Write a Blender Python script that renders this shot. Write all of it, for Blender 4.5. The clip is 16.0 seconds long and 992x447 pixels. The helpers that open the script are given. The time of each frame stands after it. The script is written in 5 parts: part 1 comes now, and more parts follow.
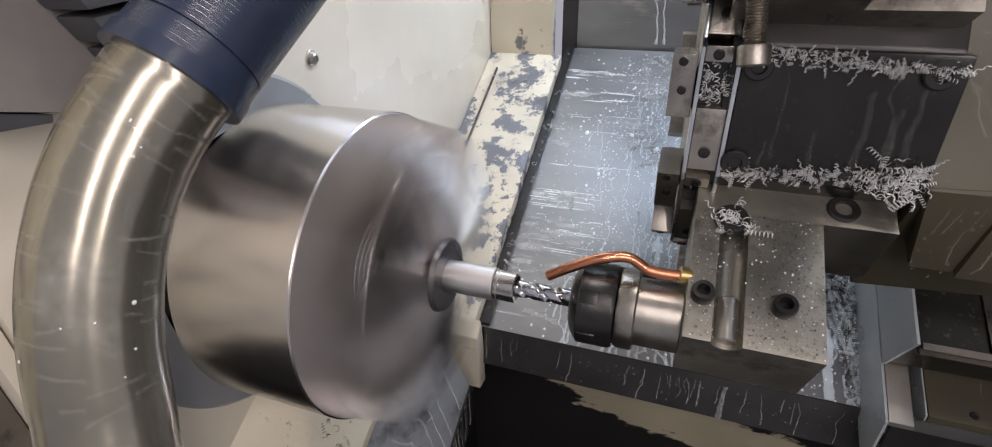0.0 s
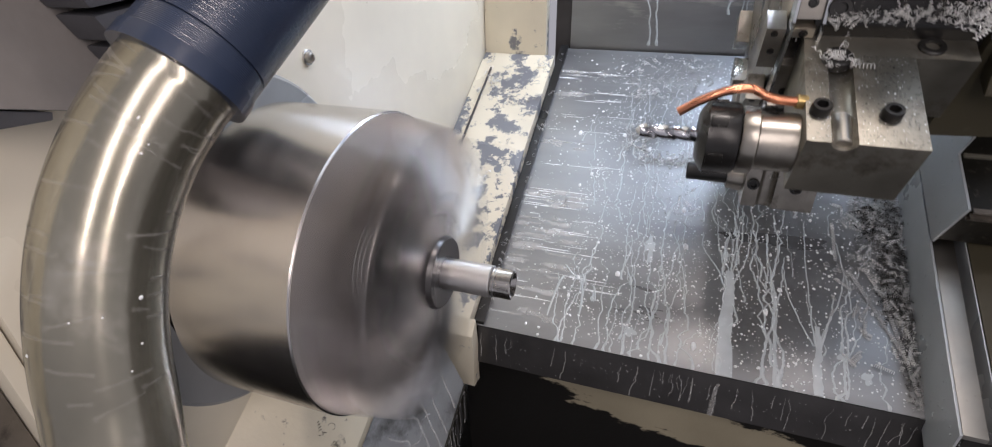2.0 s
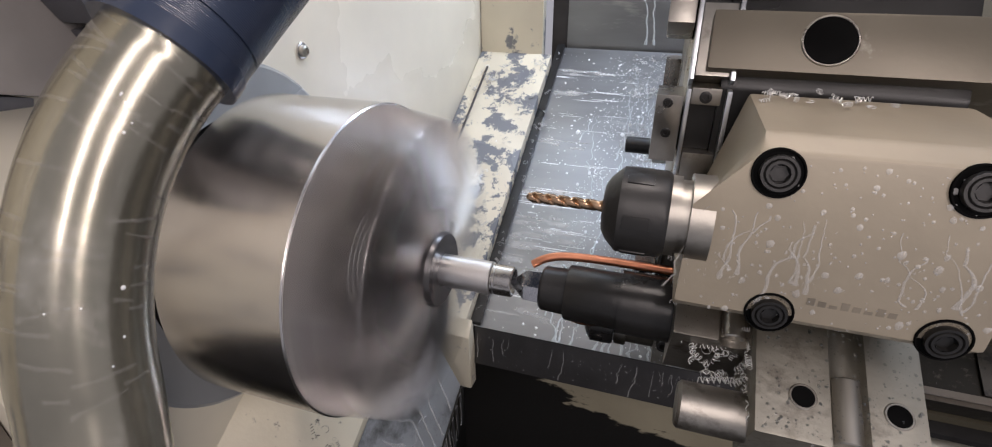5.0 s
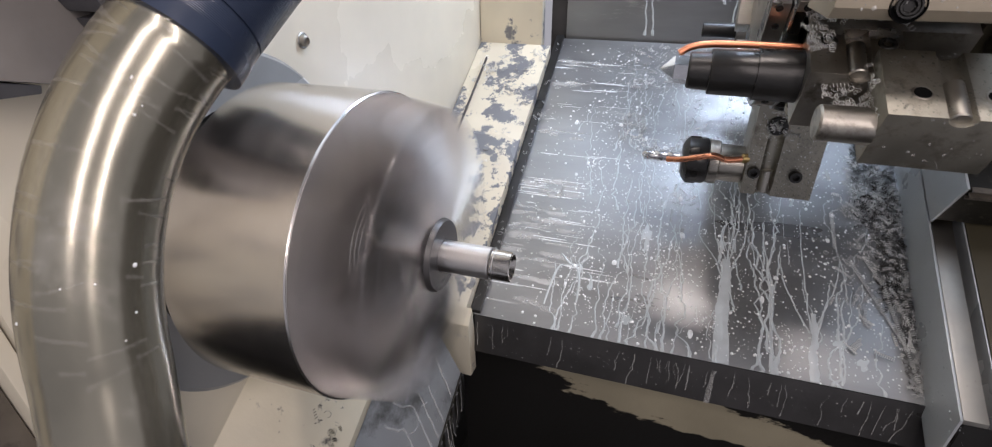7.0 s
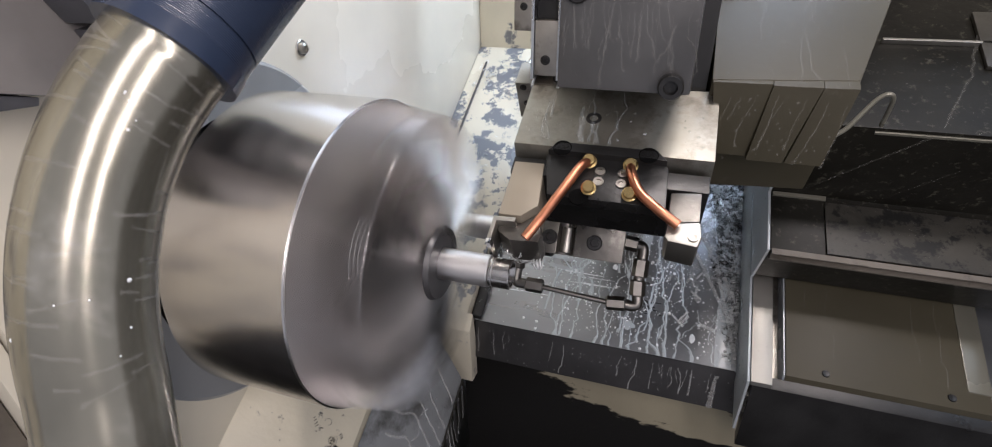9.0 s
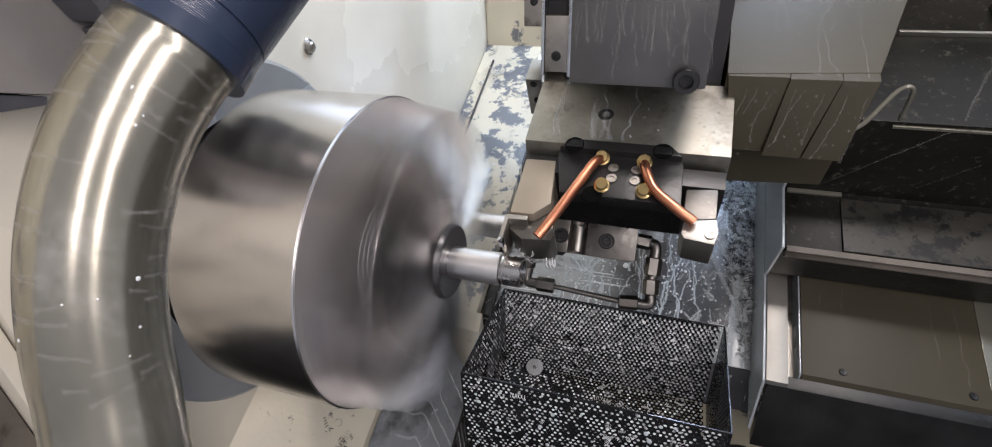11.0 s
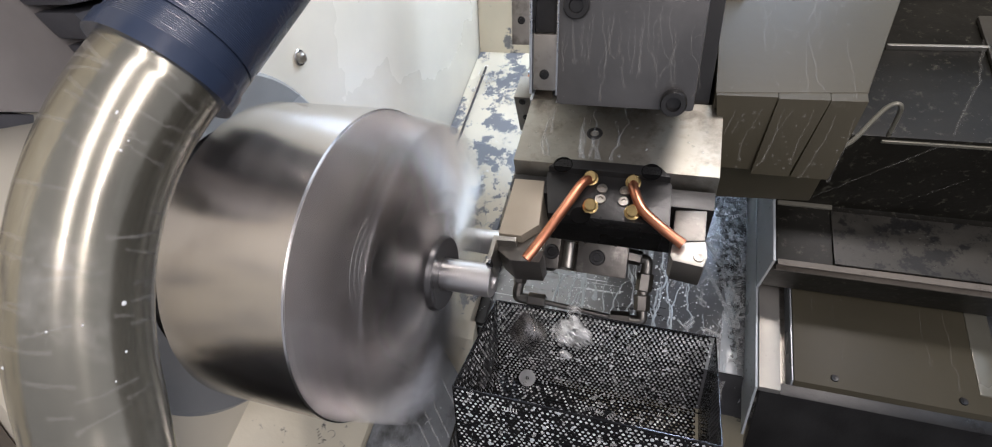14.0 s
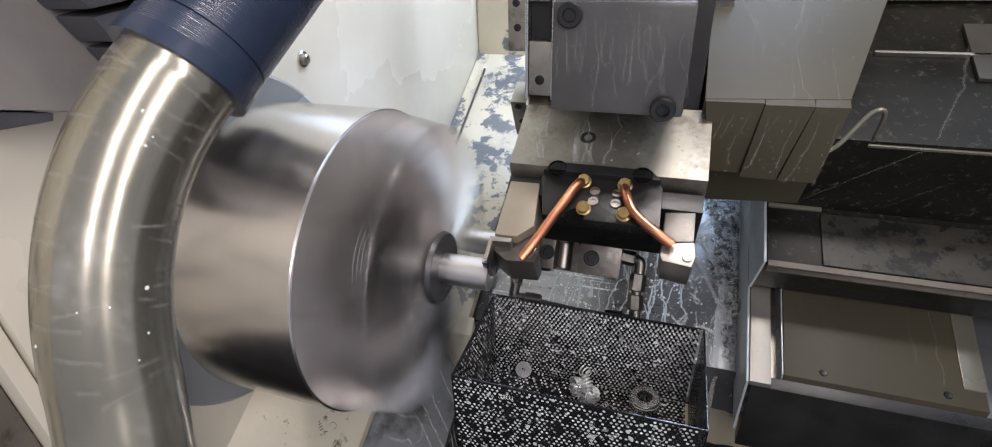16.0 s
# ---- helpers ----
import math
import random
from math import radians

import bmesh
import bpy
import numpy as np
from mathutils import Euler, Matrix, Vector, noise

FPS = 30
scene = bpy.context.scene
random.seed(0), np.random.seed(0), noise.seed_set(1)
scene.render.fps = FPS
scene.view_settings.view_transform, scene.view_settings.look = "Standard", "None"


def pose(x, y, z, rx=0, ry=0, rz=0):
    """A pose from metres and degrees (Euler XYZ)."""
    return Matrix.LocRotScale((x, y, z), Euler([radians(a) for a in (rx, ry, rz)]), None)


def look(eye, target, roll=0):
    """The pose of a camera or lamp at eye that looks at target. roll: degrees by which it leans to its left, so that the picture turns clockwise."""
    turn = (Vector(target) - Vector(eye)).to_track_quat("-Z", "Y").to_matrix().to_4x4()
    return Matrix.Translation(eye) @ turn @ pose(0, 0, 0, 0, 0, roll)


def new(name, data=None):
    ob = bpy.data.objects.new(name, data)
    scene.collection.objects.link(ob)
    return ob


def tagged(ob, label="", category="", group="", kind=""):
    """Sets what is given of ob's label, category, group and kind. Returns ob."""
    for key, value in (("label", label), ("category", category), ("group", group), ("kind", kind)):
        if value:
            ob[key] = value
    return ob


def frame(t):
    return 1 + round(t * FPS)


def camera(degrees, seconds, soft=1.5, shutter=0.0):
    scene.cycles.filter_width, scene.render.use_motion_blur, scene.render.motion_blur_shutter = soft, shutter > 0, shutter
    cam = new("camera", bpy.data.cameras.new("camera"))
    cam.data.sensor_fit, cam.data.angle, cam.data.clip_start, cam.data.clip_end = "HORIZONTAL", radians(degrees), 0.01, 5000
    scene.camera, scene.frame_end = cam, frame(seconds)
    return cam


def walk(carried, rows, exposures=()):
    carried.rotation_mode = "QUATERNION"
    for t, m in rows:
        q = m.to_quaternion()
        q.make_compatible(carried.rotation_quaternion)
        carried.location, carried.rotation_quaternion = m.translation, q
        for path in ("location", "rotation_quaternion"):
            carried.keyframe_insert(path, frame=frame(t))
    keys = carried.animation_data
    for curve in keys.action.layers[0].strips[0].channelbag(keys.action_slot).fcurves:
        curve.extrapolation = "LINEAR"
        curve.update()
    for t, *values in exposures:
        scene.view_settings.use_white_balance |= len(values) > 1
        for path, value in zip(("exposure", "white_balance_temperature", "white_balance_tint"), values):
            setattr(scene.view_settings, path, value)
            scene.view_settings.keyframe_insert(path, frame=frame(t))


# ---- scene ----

# ================= camera and its path =================
cam = camera(87.0, 16.0, soft=1.1, shutter=0.375)
PATH = [
    (0, (0.1750, -0.2606, 0.2047), (0.0550, 0.0653, 0.0063), -1.79),
    (0.5, (0.1759, -0.2616, 0.2046), (0.0567, 0.0646, 0.0060), -1.86),
    (1, (0.1737, -0.2628, 0.2051), (0.0558, 0.0637, 0.0064), -1.71),
    (1.5, (0.1733, -0.2639, 0.2039), (0.0570, 0.0631, 0.0051), -1.53),
    (2, (0.1733, -0.2655, 0.2057), (0.0591, 0.0624, 0.0072), -1.26),
    (2.5, (0.1776, -0.2772, 0.2101), (0.0654, 0.0520, 0.0125), -0.83),
    (3, (0.1888, -0.2998, 0.2113), (0.0789, 0.0313, 0.0155), -0.66),
    (3.5, (0.1874, -0.2977, 0.2187), (0.0781, 0.0346, 0.0248), -0.63),
    (4, (0.1785, -0.2822, 0.2095), (0.0690, 0.0504, 0.0162), -0.66),
    (6.5, (0.1645, -0.2560, 0.1926), (0.0543, 0.0716, -0.0088), -0.92),
    (7, (0.1706, -0.2684, 0.1954), (0.0613, 0.0598, -0.0054), -0.90),
    (7.5, (0.1732, -0.2746, 0.1970), (0.0644, 0.0544, -0.0030), -0.92),
    (8, (0.1749, -0.2730, 0.2010), (0.0662, 0.0561, 0.0013), -0.97),
    (8.5, (0.1754, -0.2697, 0.1980), (0.0663, 0.0594, -0.0014), -1.18),
    (9, (0.1717, -0.2654, 0.1975), (0.0606, 0.0633, -0.0015), -1.38),
    (11.5, (0.1660, -0.2634, 0.1936), (0.0499, 0.0637, -0.0053), -2.28),
    (12, (0.1632, -0.2653, 0.1953), (0.0474, 0.0619, -0.0036), -2.27),
    (12.5, (0.1657, -0.2639, 0.1962), (0.0512, 0.0641, -0.0022), -2.27),
    (13, (0.1684, -0.2626, 0.1972), (0.0550, 0.0660, -0.0007), -2.28),
    (13.5, (0.1683, -0.2619, 0.1994), (0.0550, 0.0670, 0.0020), -2.36),
    (14, (0.1700, -0.2602, 0.1992), (0.0574, 0.0692, 0.0021), -2.31),
    (14.5, (0.1697, -0.2599, 0.1992), (0.0575, 0.0695, 0.0020), -2.22),
    (15, (0.1700, -0.2606, 0.1984), (0.0578, 0.0689, 0.0013), -2.21),
    (15.5, (0.1718, -0.2663, 0.2001), (0.0600, 0.0637, 0.0036), -2.15),
    (16, (0.1747, -0.2720, 0.2026), (0.0629, 0.0581, 0.0062), -2.08),
]
walk(cam, [(t, look(eye, target, roll)) for t, eye, target, roll in PATH], [(0.0, 0.20, 5940, 20), (7.8, 0.20, 5940, 20), (9.2, 0.46, 5700, 18), (16.0, 0.50, 5680, 17)])

# ================= world and lights =================
world = bpy.data.worlds.new("world")
scene.world = world
world.use_nodes = True
wn = world.node_tree.nodes
wn["Background"].inputs[0].default_value = (0.98, 0.96, 0.92, 1)
wn["Background"].inputs[1].default_value = 0.34


def area(name, eye, target, sx, sy, watts, colour):
    d = bpy.data.lights.new(name, "AREA")
    d.shape, d.size, d.size_y, d.energy, d.color = "RECTANGLE", sx, sy, watts, colour
    ob = new(name, d)
    ob.matrix_world = look(eye, target)
    return ob


# machine lamp on the back panel, and the tube along the roof's front edge
area("machine_lamp", (0.30, 0.60, 0.62), (-0.20, 0.34, 0.30), 0.07, 0.44, 4.9, (0.76, 0.90, 1.0))
# added fill light: lifts the jaw glare and the faces turned to the chuck
area("corner_lamp", (-0.095, 0.53, 0.50), (0.34, 0.16, 0.0), 0.10, 0.40, 0.45, (0.74, 0.89, 1.0))
# added soft fill from above for the right side and the cover
area("roof_window", (0.82, 0.28, 0.965), (0.80, 0.32, 0.0), 0.50, 0.62, 1.2, (0.84, 0.95, 1.0))
area("roof_tube", (0.35, 0.045, 0.95), (0.35, 0.10, 0.0), 0.36, 0.12, 3.8, (1.0, 0.88, 0.72))
# tubes of the workshop in front of the open door
area("room_tube", (0.65, -0.63, 0.52), (0.0, -0.16, 0.11), 0.008, 0.62, 2.4, (1.0, 0.88, 0.74))
area("room_tube", (0.30, -0.82, 0.65), (0.0, -0.16, 0.11), 0.008, 0.62, 2.4, (1.0, 0.88, 0.74))

SL = math.radians(28.3)
U = Vector((0, math.cos(SL), math.sin(SL)))
NN = Vector((0, -math.sin(SL), math.cos(SL)))
TAN = math.tan(SL)
RT = 0.18


def slope_z(y):
    return -0.3263 + 0.5382 * y


# ================= materials =================
def material(name, base, rough=0.5, metal=0.0, vary=0.12, scale=40.0, bump=0.15, bump_scale=250.0, stretch=(1, 1, 1), spots=None, coat=0.0, rough_vary=0.15):
    m = bpy.data.materials.new(name)
    m.use_nodes = True
    nt = m.node_tree
    n, l = nt.nodes, nt.links
    b = n["Principled BSDF"]
    b.inputs["Metallic"].default_value = metal
    b.inputs["Coat Weight"].default_value = coat
    b.inputs["Coat Roughness"].default_value = 0.08
    tc = n.new("ShaderNodeTexCoord")
    mp = n.new("ShaderNodeMapping")
    mp.inputs["Scale"].default_value = stretch
    l.new(tc.outputs["Object"], mp.inputs[0])

    def tex(sc, detail=6.0):
        t = n.new("ShaderNodeTexNoise")
        t.inputs["Scale"].default_value, t.inputs["Detail"].default_value = sc, detail
        l.new(mp.outputs[0], t.inputs["Vector"])
        return t
    big, fine = tex(scale * 0.25), tex(scale)
    add = n.new("ShaderNodeMath")
    add.operation = "ADD"
    l.new(big.outputs[0], add.inputs[0])
    l.new(fine.outputs[0], add.inputs[1])
    ramp = n.new("ShaderNodeMapRange")
    ramp.inputs[1].default_value, ramp.inputs[2].default_value = 0.65, 1.35
    ramp.inputs[3].default_value, ramp.inputs[4].default_value = 1 - vary, 1 + vary
    l.new(add.outputs[0], ramp.inputs[0])
    mul = n.new("ShaderNodeMix")
    mul.data_type, mul.blend_type = "RGBA", "MULTIPLY"
    mul.inputs[0].default_value = 1.0
    mul.inputs[6].default_value = (*base, 1)
    l.new(ramp.outputs[0], mul.inputs[7])
    colour = mul.outputs[2]
    if spots:
        sc, lo, hi, col = spots
        s = tex(sc, 9.0)
        s.inputs["Roughness"].default_value = 0.68
        r = n.new("ShaderNodeMapRange")
        r.inputs[1].default_value, r.inputs[2].default_value = lo, hi
        l.new(s.outputs[0], r.inputs[0])
        mx = n.new("ShaderNodeMix")
        mx.data_type = "RGBA"
        l.new(r.outputs[0], mx.inputs[0])
        l.new(colour, mx.inputs[6])
        mx.inputs[7].default_value = (*col, 1)
        colour = mx.outputs[2]
    l.new(colour, b.inputs["Base Color"])
    rr = n.new("ShaderNodeMapRange")
    rr.inputs[1].default_value, rr.inputs[2].default_value = 0.3, 0.7
    rr.inputs[3].default_value, rr.inputs[4].default_value = max(0.03, rough - rough_vary), rough + rough_vary
    l.new(big.outputs[0], rr.inputs[0])
    l.new(rr.outputs[0], b.inputs["Roughness"])
    if bump:
        t = tex(bump_scale, 4.0)
        bp = n.new("ShaderNodeBump")
        bp.inputs["Strength"].default_value, bp.inputs["Distance"].default_value = bump, 0.001
        l.new(t.outputs[0], bp.inputs["Height"])
        l.new(bp.outputs[0], b.inputs["Normal"])
    return m


CREAM = material("cream_paint", (0.72, 0.665, 0.54), 0.27, 0, 0.08, 12, 0.03, rough_vary=0.06)
CREAM_DIRTY = material("stained_cream_paint", (0.68, 0.62, 0.485), 0.32, 0, 0.1, 12, 0.15, spots=(20.0, 0.555, 0.60, (0.19, 0.19, 0.20)))
CREAM_WORN = material("cream_paint_worn_to_grey_metal", (0.68, 0.62, 0.485), 0.32, 0, 0.1, 12, 0.15, spots=(22.0, 0.515, 0.545, (0.17, 0.175, 0.19)))
CREAM_GRIMY = material("cream_paint_with_black_grime", (0.64, 0.58, 0.435), 0.34, 0, 0.15, 12, 0.2, spots=(34.0, 0.585, 0.64, (0.09, 0.082, 0.07)))


def grime_material():
    """Black oily grime that leaves one long patch of cream paint bare, the cream darkened for shade."""
    # cream set well below the other panels: their shade is in this base
    m = material("shaded_cream_under_black_grime", (0.34, 0.30, 0.21), 0.33, 0, 0.15, 12, 0.3)
    n, l = m.node_tree.nodes, m.node_tree.links
    b = n["Principled BSDF"]
    cream = b.inputs["Base Color"].links[0].from_socket
    tc, sep, tex = n.new("ShaderNodeTexCoord"), n.new("ShaderNodeSeparateXYZ"), n.new("ShaderNodeTexNoise")
    l.new(tc.outputs["Object"], sep.inputs[0])
    mp = n.new("ShaderNodeMapping")
    mp.inputs["Scale"].default_value = (1, 1, 2.4)
    l.new(tc.outputs["Object"], mp.inputs[0])
    l.new(mp.outputs[0], tex.inputs["Vector"])
    tex.inputs["Scale"].default_value, tex.inputs["Detail"].default_value, tex.inputs["Roughness"].default_value = 16.0, 9.0, 0.62

    def calc(op, a, b):
        k = n.new("ShaderNodeMath")
        k.operation = op
        for i, v in enumerate((a, b)):
            if isinstance(v, float):
                k.inputs[i].default_value = v
            else:
                l.new(v, k.inputs[i])
        return k.outputs[0]
    slant = calc("ADD", sep.outputs[2], calc("MULTIPLY", calc("SUBTRACT", sep.outputs[0], 0.225), 0.10))
    ex = calc("POWER", calc("ABSOLUTE", calc("DIVIDE", calc("SUBTRACT", sep.outputs[0], 0.230), 0.165), 0.0), 2.4)
    ez = calc("POWER", calc("ABSOLUTE", calc("DIVIDE", calc("ADD", slant, 0.345), 0.034), 0.0), 2.0)
    wob = calc("MULTIPLY", calc("SUBTRACT", tex.outputs[0], 0.5), 4.2)
    r = n.new("ShaderNodeMapRange")
    r.inputs[1].default_value, r.inputs[2].default_value = 0.9, 1.1
    l.new(calc("ADD", calc("ADD", ex, ez), wob), r.inputs[0])
    mx = n.new("ShaderNodeMix")
    mx.data_type = "RGBA"
    l.new(r.outputs[0], mx.inputs[0])
    l.new(cream, mx.inputs[6])
    mx.inputs[7].default_value = (0.012, 0.011, 0.010, 1)
    l.new(mx.outputs[2], b.inputs["Base Color"])
    return m


GRIME = grime_material()
COVER = material("wet_steel_cover", (0.30, 0.305, 0.31), 0.35, 0.72, 0.16, 22, 0.05, 120, stretch=(0.35, 1.6, 1.6), rough_vary=0.09, spots=(4.5, 0.60, 0.66, (0.52, 0.52, 0.50)))
LIP = material("dark_steel_lip", (0.075, 0.072, 0.072), 0.36, 0.5, 0.2, 30, 0.1)
STEEL = material("turned_steel", (0.59, 0.565, 0.54), 0.24, 1.0, 0.05, 30, 0.0, 300, stretch=(12, 0, 0), rough_vary=0.03)
FACE = material("matt_turned_steel", (0.43, 0.40, 0.385), 0.48, 0.85, 0.06, 30, 0.0, rough_vary=0.04)
JAW = material("jaw_steel", (0.62, 0.605, 0.60), 0.27, 1.0, 0.10, 30, 0.0, rough_vary=0.05)
STEEL_DULL = material("dull_steel", (0.37, 0.345, 0.305), 0.36, 1.0, 0.25, 50, 0.15, spots=(28.0, 0.55, 0.68, (0.15, 0.135, 0.115)))
BAR = material("bright_bar_steel", (0.68, 0.66, 0.65), 0.36, 1.0, 0.05, 90, 0.02)
PIPE = material("stained_stainless_pipe", (0.30, 0.282, 0.225), 0.20, 0.80, 0.34, 26, 0.08, 150, rough_vary=0.05, stretch=(1, 1, 0.6), spots=(26.0, 0.54, 0.70, (0.50, 0.47, 0.40)), coat=0.1)
RIB = material("dusty_black_rubber", (0.062, 0.062, 0.068), 0.45, 0, 0.25, 30, 0.15)
SLEEVE = material("ribbed_black_rubber", (0.026, 0.036, 0.064), 0.24, 0, 0.2, 40, 0.05, rough_vary=0.05)
BLACK = material("black_oxide_steel", (0.030, 0.029, 0.028), 0.35, 0.5, 0.3, 35, 0.2)
BLACK_PLATE = material("oily_black_plate", (0.019, 0.018, 0.017), 0.32, 0.3, 0.35, 20, 0.25, 60)
OILY_GREY = material("oily_dark_grey_plate", (0.085, 0.082, 0.079), 0.30, 0.3, 0.35, 20, 0.25, 60)
BEIGE_BLOCK = material("beige_coated_block", (0.30, 0.258, 0.193), 0.45, 0.1, 0.12, 30, 0.1)
NICKEL = material("nickel_plated_block", (0.335, 0.318, 0.272), 0.49, 1.0, 0.3, 30, 0.2, spots=(32.0, 0.53, 0.66, (0.21, 0.19, 0.16)))
BEIGE_MARK = material("worn_beige_lettering", (0.22, 0.19, 0.145), 0.45, 0.1, 0.3, 60, 0.1)
COPPER = material("copper_pipe", (0.66, 0.275, 0.155), 0.36, 1.0, 0.18, 60, 0.05)
BRASS = material("brass_fitting", (0.48, 0.35, 0.15), 0.36, 1.0, 0.15, 80, 0.05)
PALE_GREY = material("pale_grey_painted_sheet", (0.46, 0.49, 0.505), 0.34, 0.25, 0.10, 14, 0.05, spots=(16.0, 0.60, 0.72, (0.5, 0.52, 0.52)))
GREY = material("grey_painted_sheet", (0.30, 0.31, 0.315), 0.33, 0.2, 0.12, 14, 0.05, spots=(9.0, 0.56, 0.66, (0.10, 0.10, 0.095)))
OLIVE_BROWN = material("olive_brown_steel", (0.135, 0.118, 0.09), 0.42, 0.5, 0.15, 18, 0.08, spots=(30.0, 0.60, 0.70, (0.30, 0.28, 0.24)))
OLIVE = material("grey_green_sheet", (0.20, 0.19, 0.15), 0.35, 0.3, 0.15, 14, 0.06)
DARK = material("dark_oily_interior", (0.013, 0.012, 0.009), 0.38, 0.0, 0.5, 16, 0.4, 80, spots=(150, 0.57, 0.67, (0.060, 0.056, 0.042)))
BRACKET = material("grey_brown_bracket", (0.27, 0.25, 0.235), 0.4, 0.0, 0.2, 20, 0.1)
TRACK = material("greasy_brown_metal", (0.16, 0.14, 0.115), 0.42, 0.2, 0.3, 26, 0.2, spots=(22.0, 0.55, 0.68, (0.03, 0.026, 0.022)))
SHEET = material("grey_green_sheet_metal", (0.062, 0.054, 0.034), 0.55, 0.0, 0.12, 16, 0.06, 150, spots=(7.0, 0.60, 0.75, (0.17, 0.16, 0.13)))
SHEET.node_tree.nodes["Principled BSDF"].inputs["Specular IOR Level"].default_value = 0.3
STRIP = material("bright_strip_steel", (0.40, 0.38, 0.34), 0.38, 1.0, 0.12, 40, 0.05)
BASKET_BLACK = material("wet_black_sheet", (0.03, 0.03, 0.032), 0.2, 0.6, 0.3, 60, 0.1)
COPPERY = material("straw_coloured_drill_steel", (0.45, 0.30, 0.19), 0.3, 1.0, 0.15, 60, 0.05)
FLAKED = material("dark_metal_with_flaking_paint", (0.060, 0.055, 0.045), 0.4, 0.0, 0.5, 16, 0.4, 80, spots=(11, 0.60, 0.63, (0.42, 0.36, 0.22)))
SPECKLED = material("sheet_caked_with_chips", (0.038, 0.035, 0.028), 0.45, 0.0, 0.4, 30, 0.5, 120, spots=(75, 0.50, 0.57, (0.008, 0.008, 0.007)))
HOLE_FILM = material("coolant_skin", (0.56, 0.57, 0.56), 0.12, 0.0, 0.8, 420, 0.0)
# dull black without sheen: the shade inside holes put into a colour
HOLE_SHADE = material("painted_hole_shade", (0.006, 0.006, 0.006), 0.6, 0.0, 0.3, 60, 0.0)
HOLE_SHADE.node_tree.nodes["Principled BSDF"].inputs["Specular IOR Level"].default_value = 0.0
BRIGHT = material("bright_gleam_steel", (0.62, 0.64, 0.66), 0.28, 1.0, 0.2, 60, 0.1)
CARBIDE = material("carbide_tool", (0.60, 0.60, 0.62), 0.2, 1.0, 0.1, 80, 0.05)
CHIP = material("steel_swarf", (0.80, 0.80, 0.79), 0.22, 0.4, 0.3, 80, 0.0)
DARK.node_tree.nodes["Principled BSDF"].inputs["Specular IOR Level"].default_value = 0.22
CHIP_DARK = material("dark_packed_swarf", (0.10, 0.098, 0.094), 0.3, 0.7, 0.4, 80, 0.0)
CHIP_WHITE = material("fresh_white_swarf", (0.80, 0.80, 0.79), 0.3, 0.6, 0.2, 80, 0.1)
FITTING = material("wet_brown_steel_fitting", (0.21, 0.195, 0.175), 0.3, 1.0, 0.2, 50, 0.1)
WET_DARK = material("wet_dark_steel_block", (0.16, 0.148, 0.132), 0.36, 0.8, 0.3, 45, 0.25, 200, spots=(30.0, 0.55, 0.68, (0.30, 0.28, 0.25)))


# ================= mesh helpers =================
def link(name, bm, mat, parent=None, smooth=35):
    me = bpy.data.meshes.new(name)
    bmesh.ops.recalc_face_normals(bm, faces=bm.faces)
    bm.to_mesh(me)
    bm.free()
    me.materials.append(mat)
    if smooth:
        me.shade_smooth()
        me.set_sharp_from_angle(angle=math.radians(smooth))
    ob = new(name, me)
    if parent:
        ob.parent = parent
    return ob


def part(name, bm, mat, parent, label="", smooth=35):
    ob = link(name, bm, mat, parent, smooth)
    if label:
        ob["label"] = label
    return ob


def bevel(bm, w, seg=2):
    if w:
        bmesh.ops.bevel(bm, geom=[e for e in bm.edges if len(e.link_faces) == 2 and e.calc_face_angle(0) > 0.5], offset=w, segments=seg, profile=0.7, affect="EDGES", clamp_overlap=True)
    return bm


def box(lo, hi, w=0.001, bm=None):
    own = bm is None
    bm = bm or bmesh.new()
    c = [(a + b) / 2 for a, b in zip(lo, hi)]
    d = [abs(b - a) for a, b in zip(lo, hi)]
    bmesh.ops.create_cube(bm, size=1, matrix=Matrix.Translation(c) @ Matrix.Diagonal((*d, 1)))
    return bevel(bm, w) if own else bm


def prism(poly, lo, hi, axis="x", w=0.001, bm=None):
    """A polygon in the other two axes, extruded along one axis."""
    own = bm is None
    bm = bm or bmesh.new()

    def put(a, b, c):
        return {"x": (c, a, b), "y": (a, c, b), "z": (a, b, c)}[axis]
    v0 = [bm.verts.new(put(a, b, lo)) for a, b in poly]
    v1 = [bm.verts.new(put(a, b, hi)) for a, b in poly]
    bm.faces.new(v0)
    bm.faces.new(v1[::-1])
    for i in range(len(poly)):
        j = (i + 1) % len(poly)
        bm.faces.new((v0[i], v1[i], v1[j], v0[j]))
    bmesh.ops.recalc_face_normals(bm, faces=bm.faces)
    return bevel(bm, w) if own else bm


def revolve(profile, seg=48, centre=(0, 0, 0), m=None, bm=None):
    """A profile of (x, r) turned about the x axis; a closed solid when it starts and ends at r = 0."""
    bm = bm or bmesh.new()
    m = m or Matrix.Translation(centre)
    rings = []
    for x, r in profile:
        if r <= 1e-6:
            rings.append([bm.verts.new(m @ Vector((x, 0, 0)))])
        else:
            rings.append([bm.verts.new(m @ Vector((x, r * math.cos(a), r * math.sin(a)))) for a in (2 * math.pi * i / seg for i in range(seg))])
    for a, b in zip(rings, rings[1:]):
        for i in range(seg):
            j = (i + 1) % seg
            if len(a) == 1 and len(b) > 1:
                bm.faces.new((a[0], b[i], b[j]))
            elif len(b) == 1 and len(a) > 1:
                bm.faces.new((a[i], b[0], a[j]))
            elif len(a) > 1:
                bm.faces.new((a[i], b[i], b[j], a[j]))
    return bm


def along(p, q):
    """The matrix that lays the x axis from p towards q."""
    p, q = Vector(p), Vector(q)
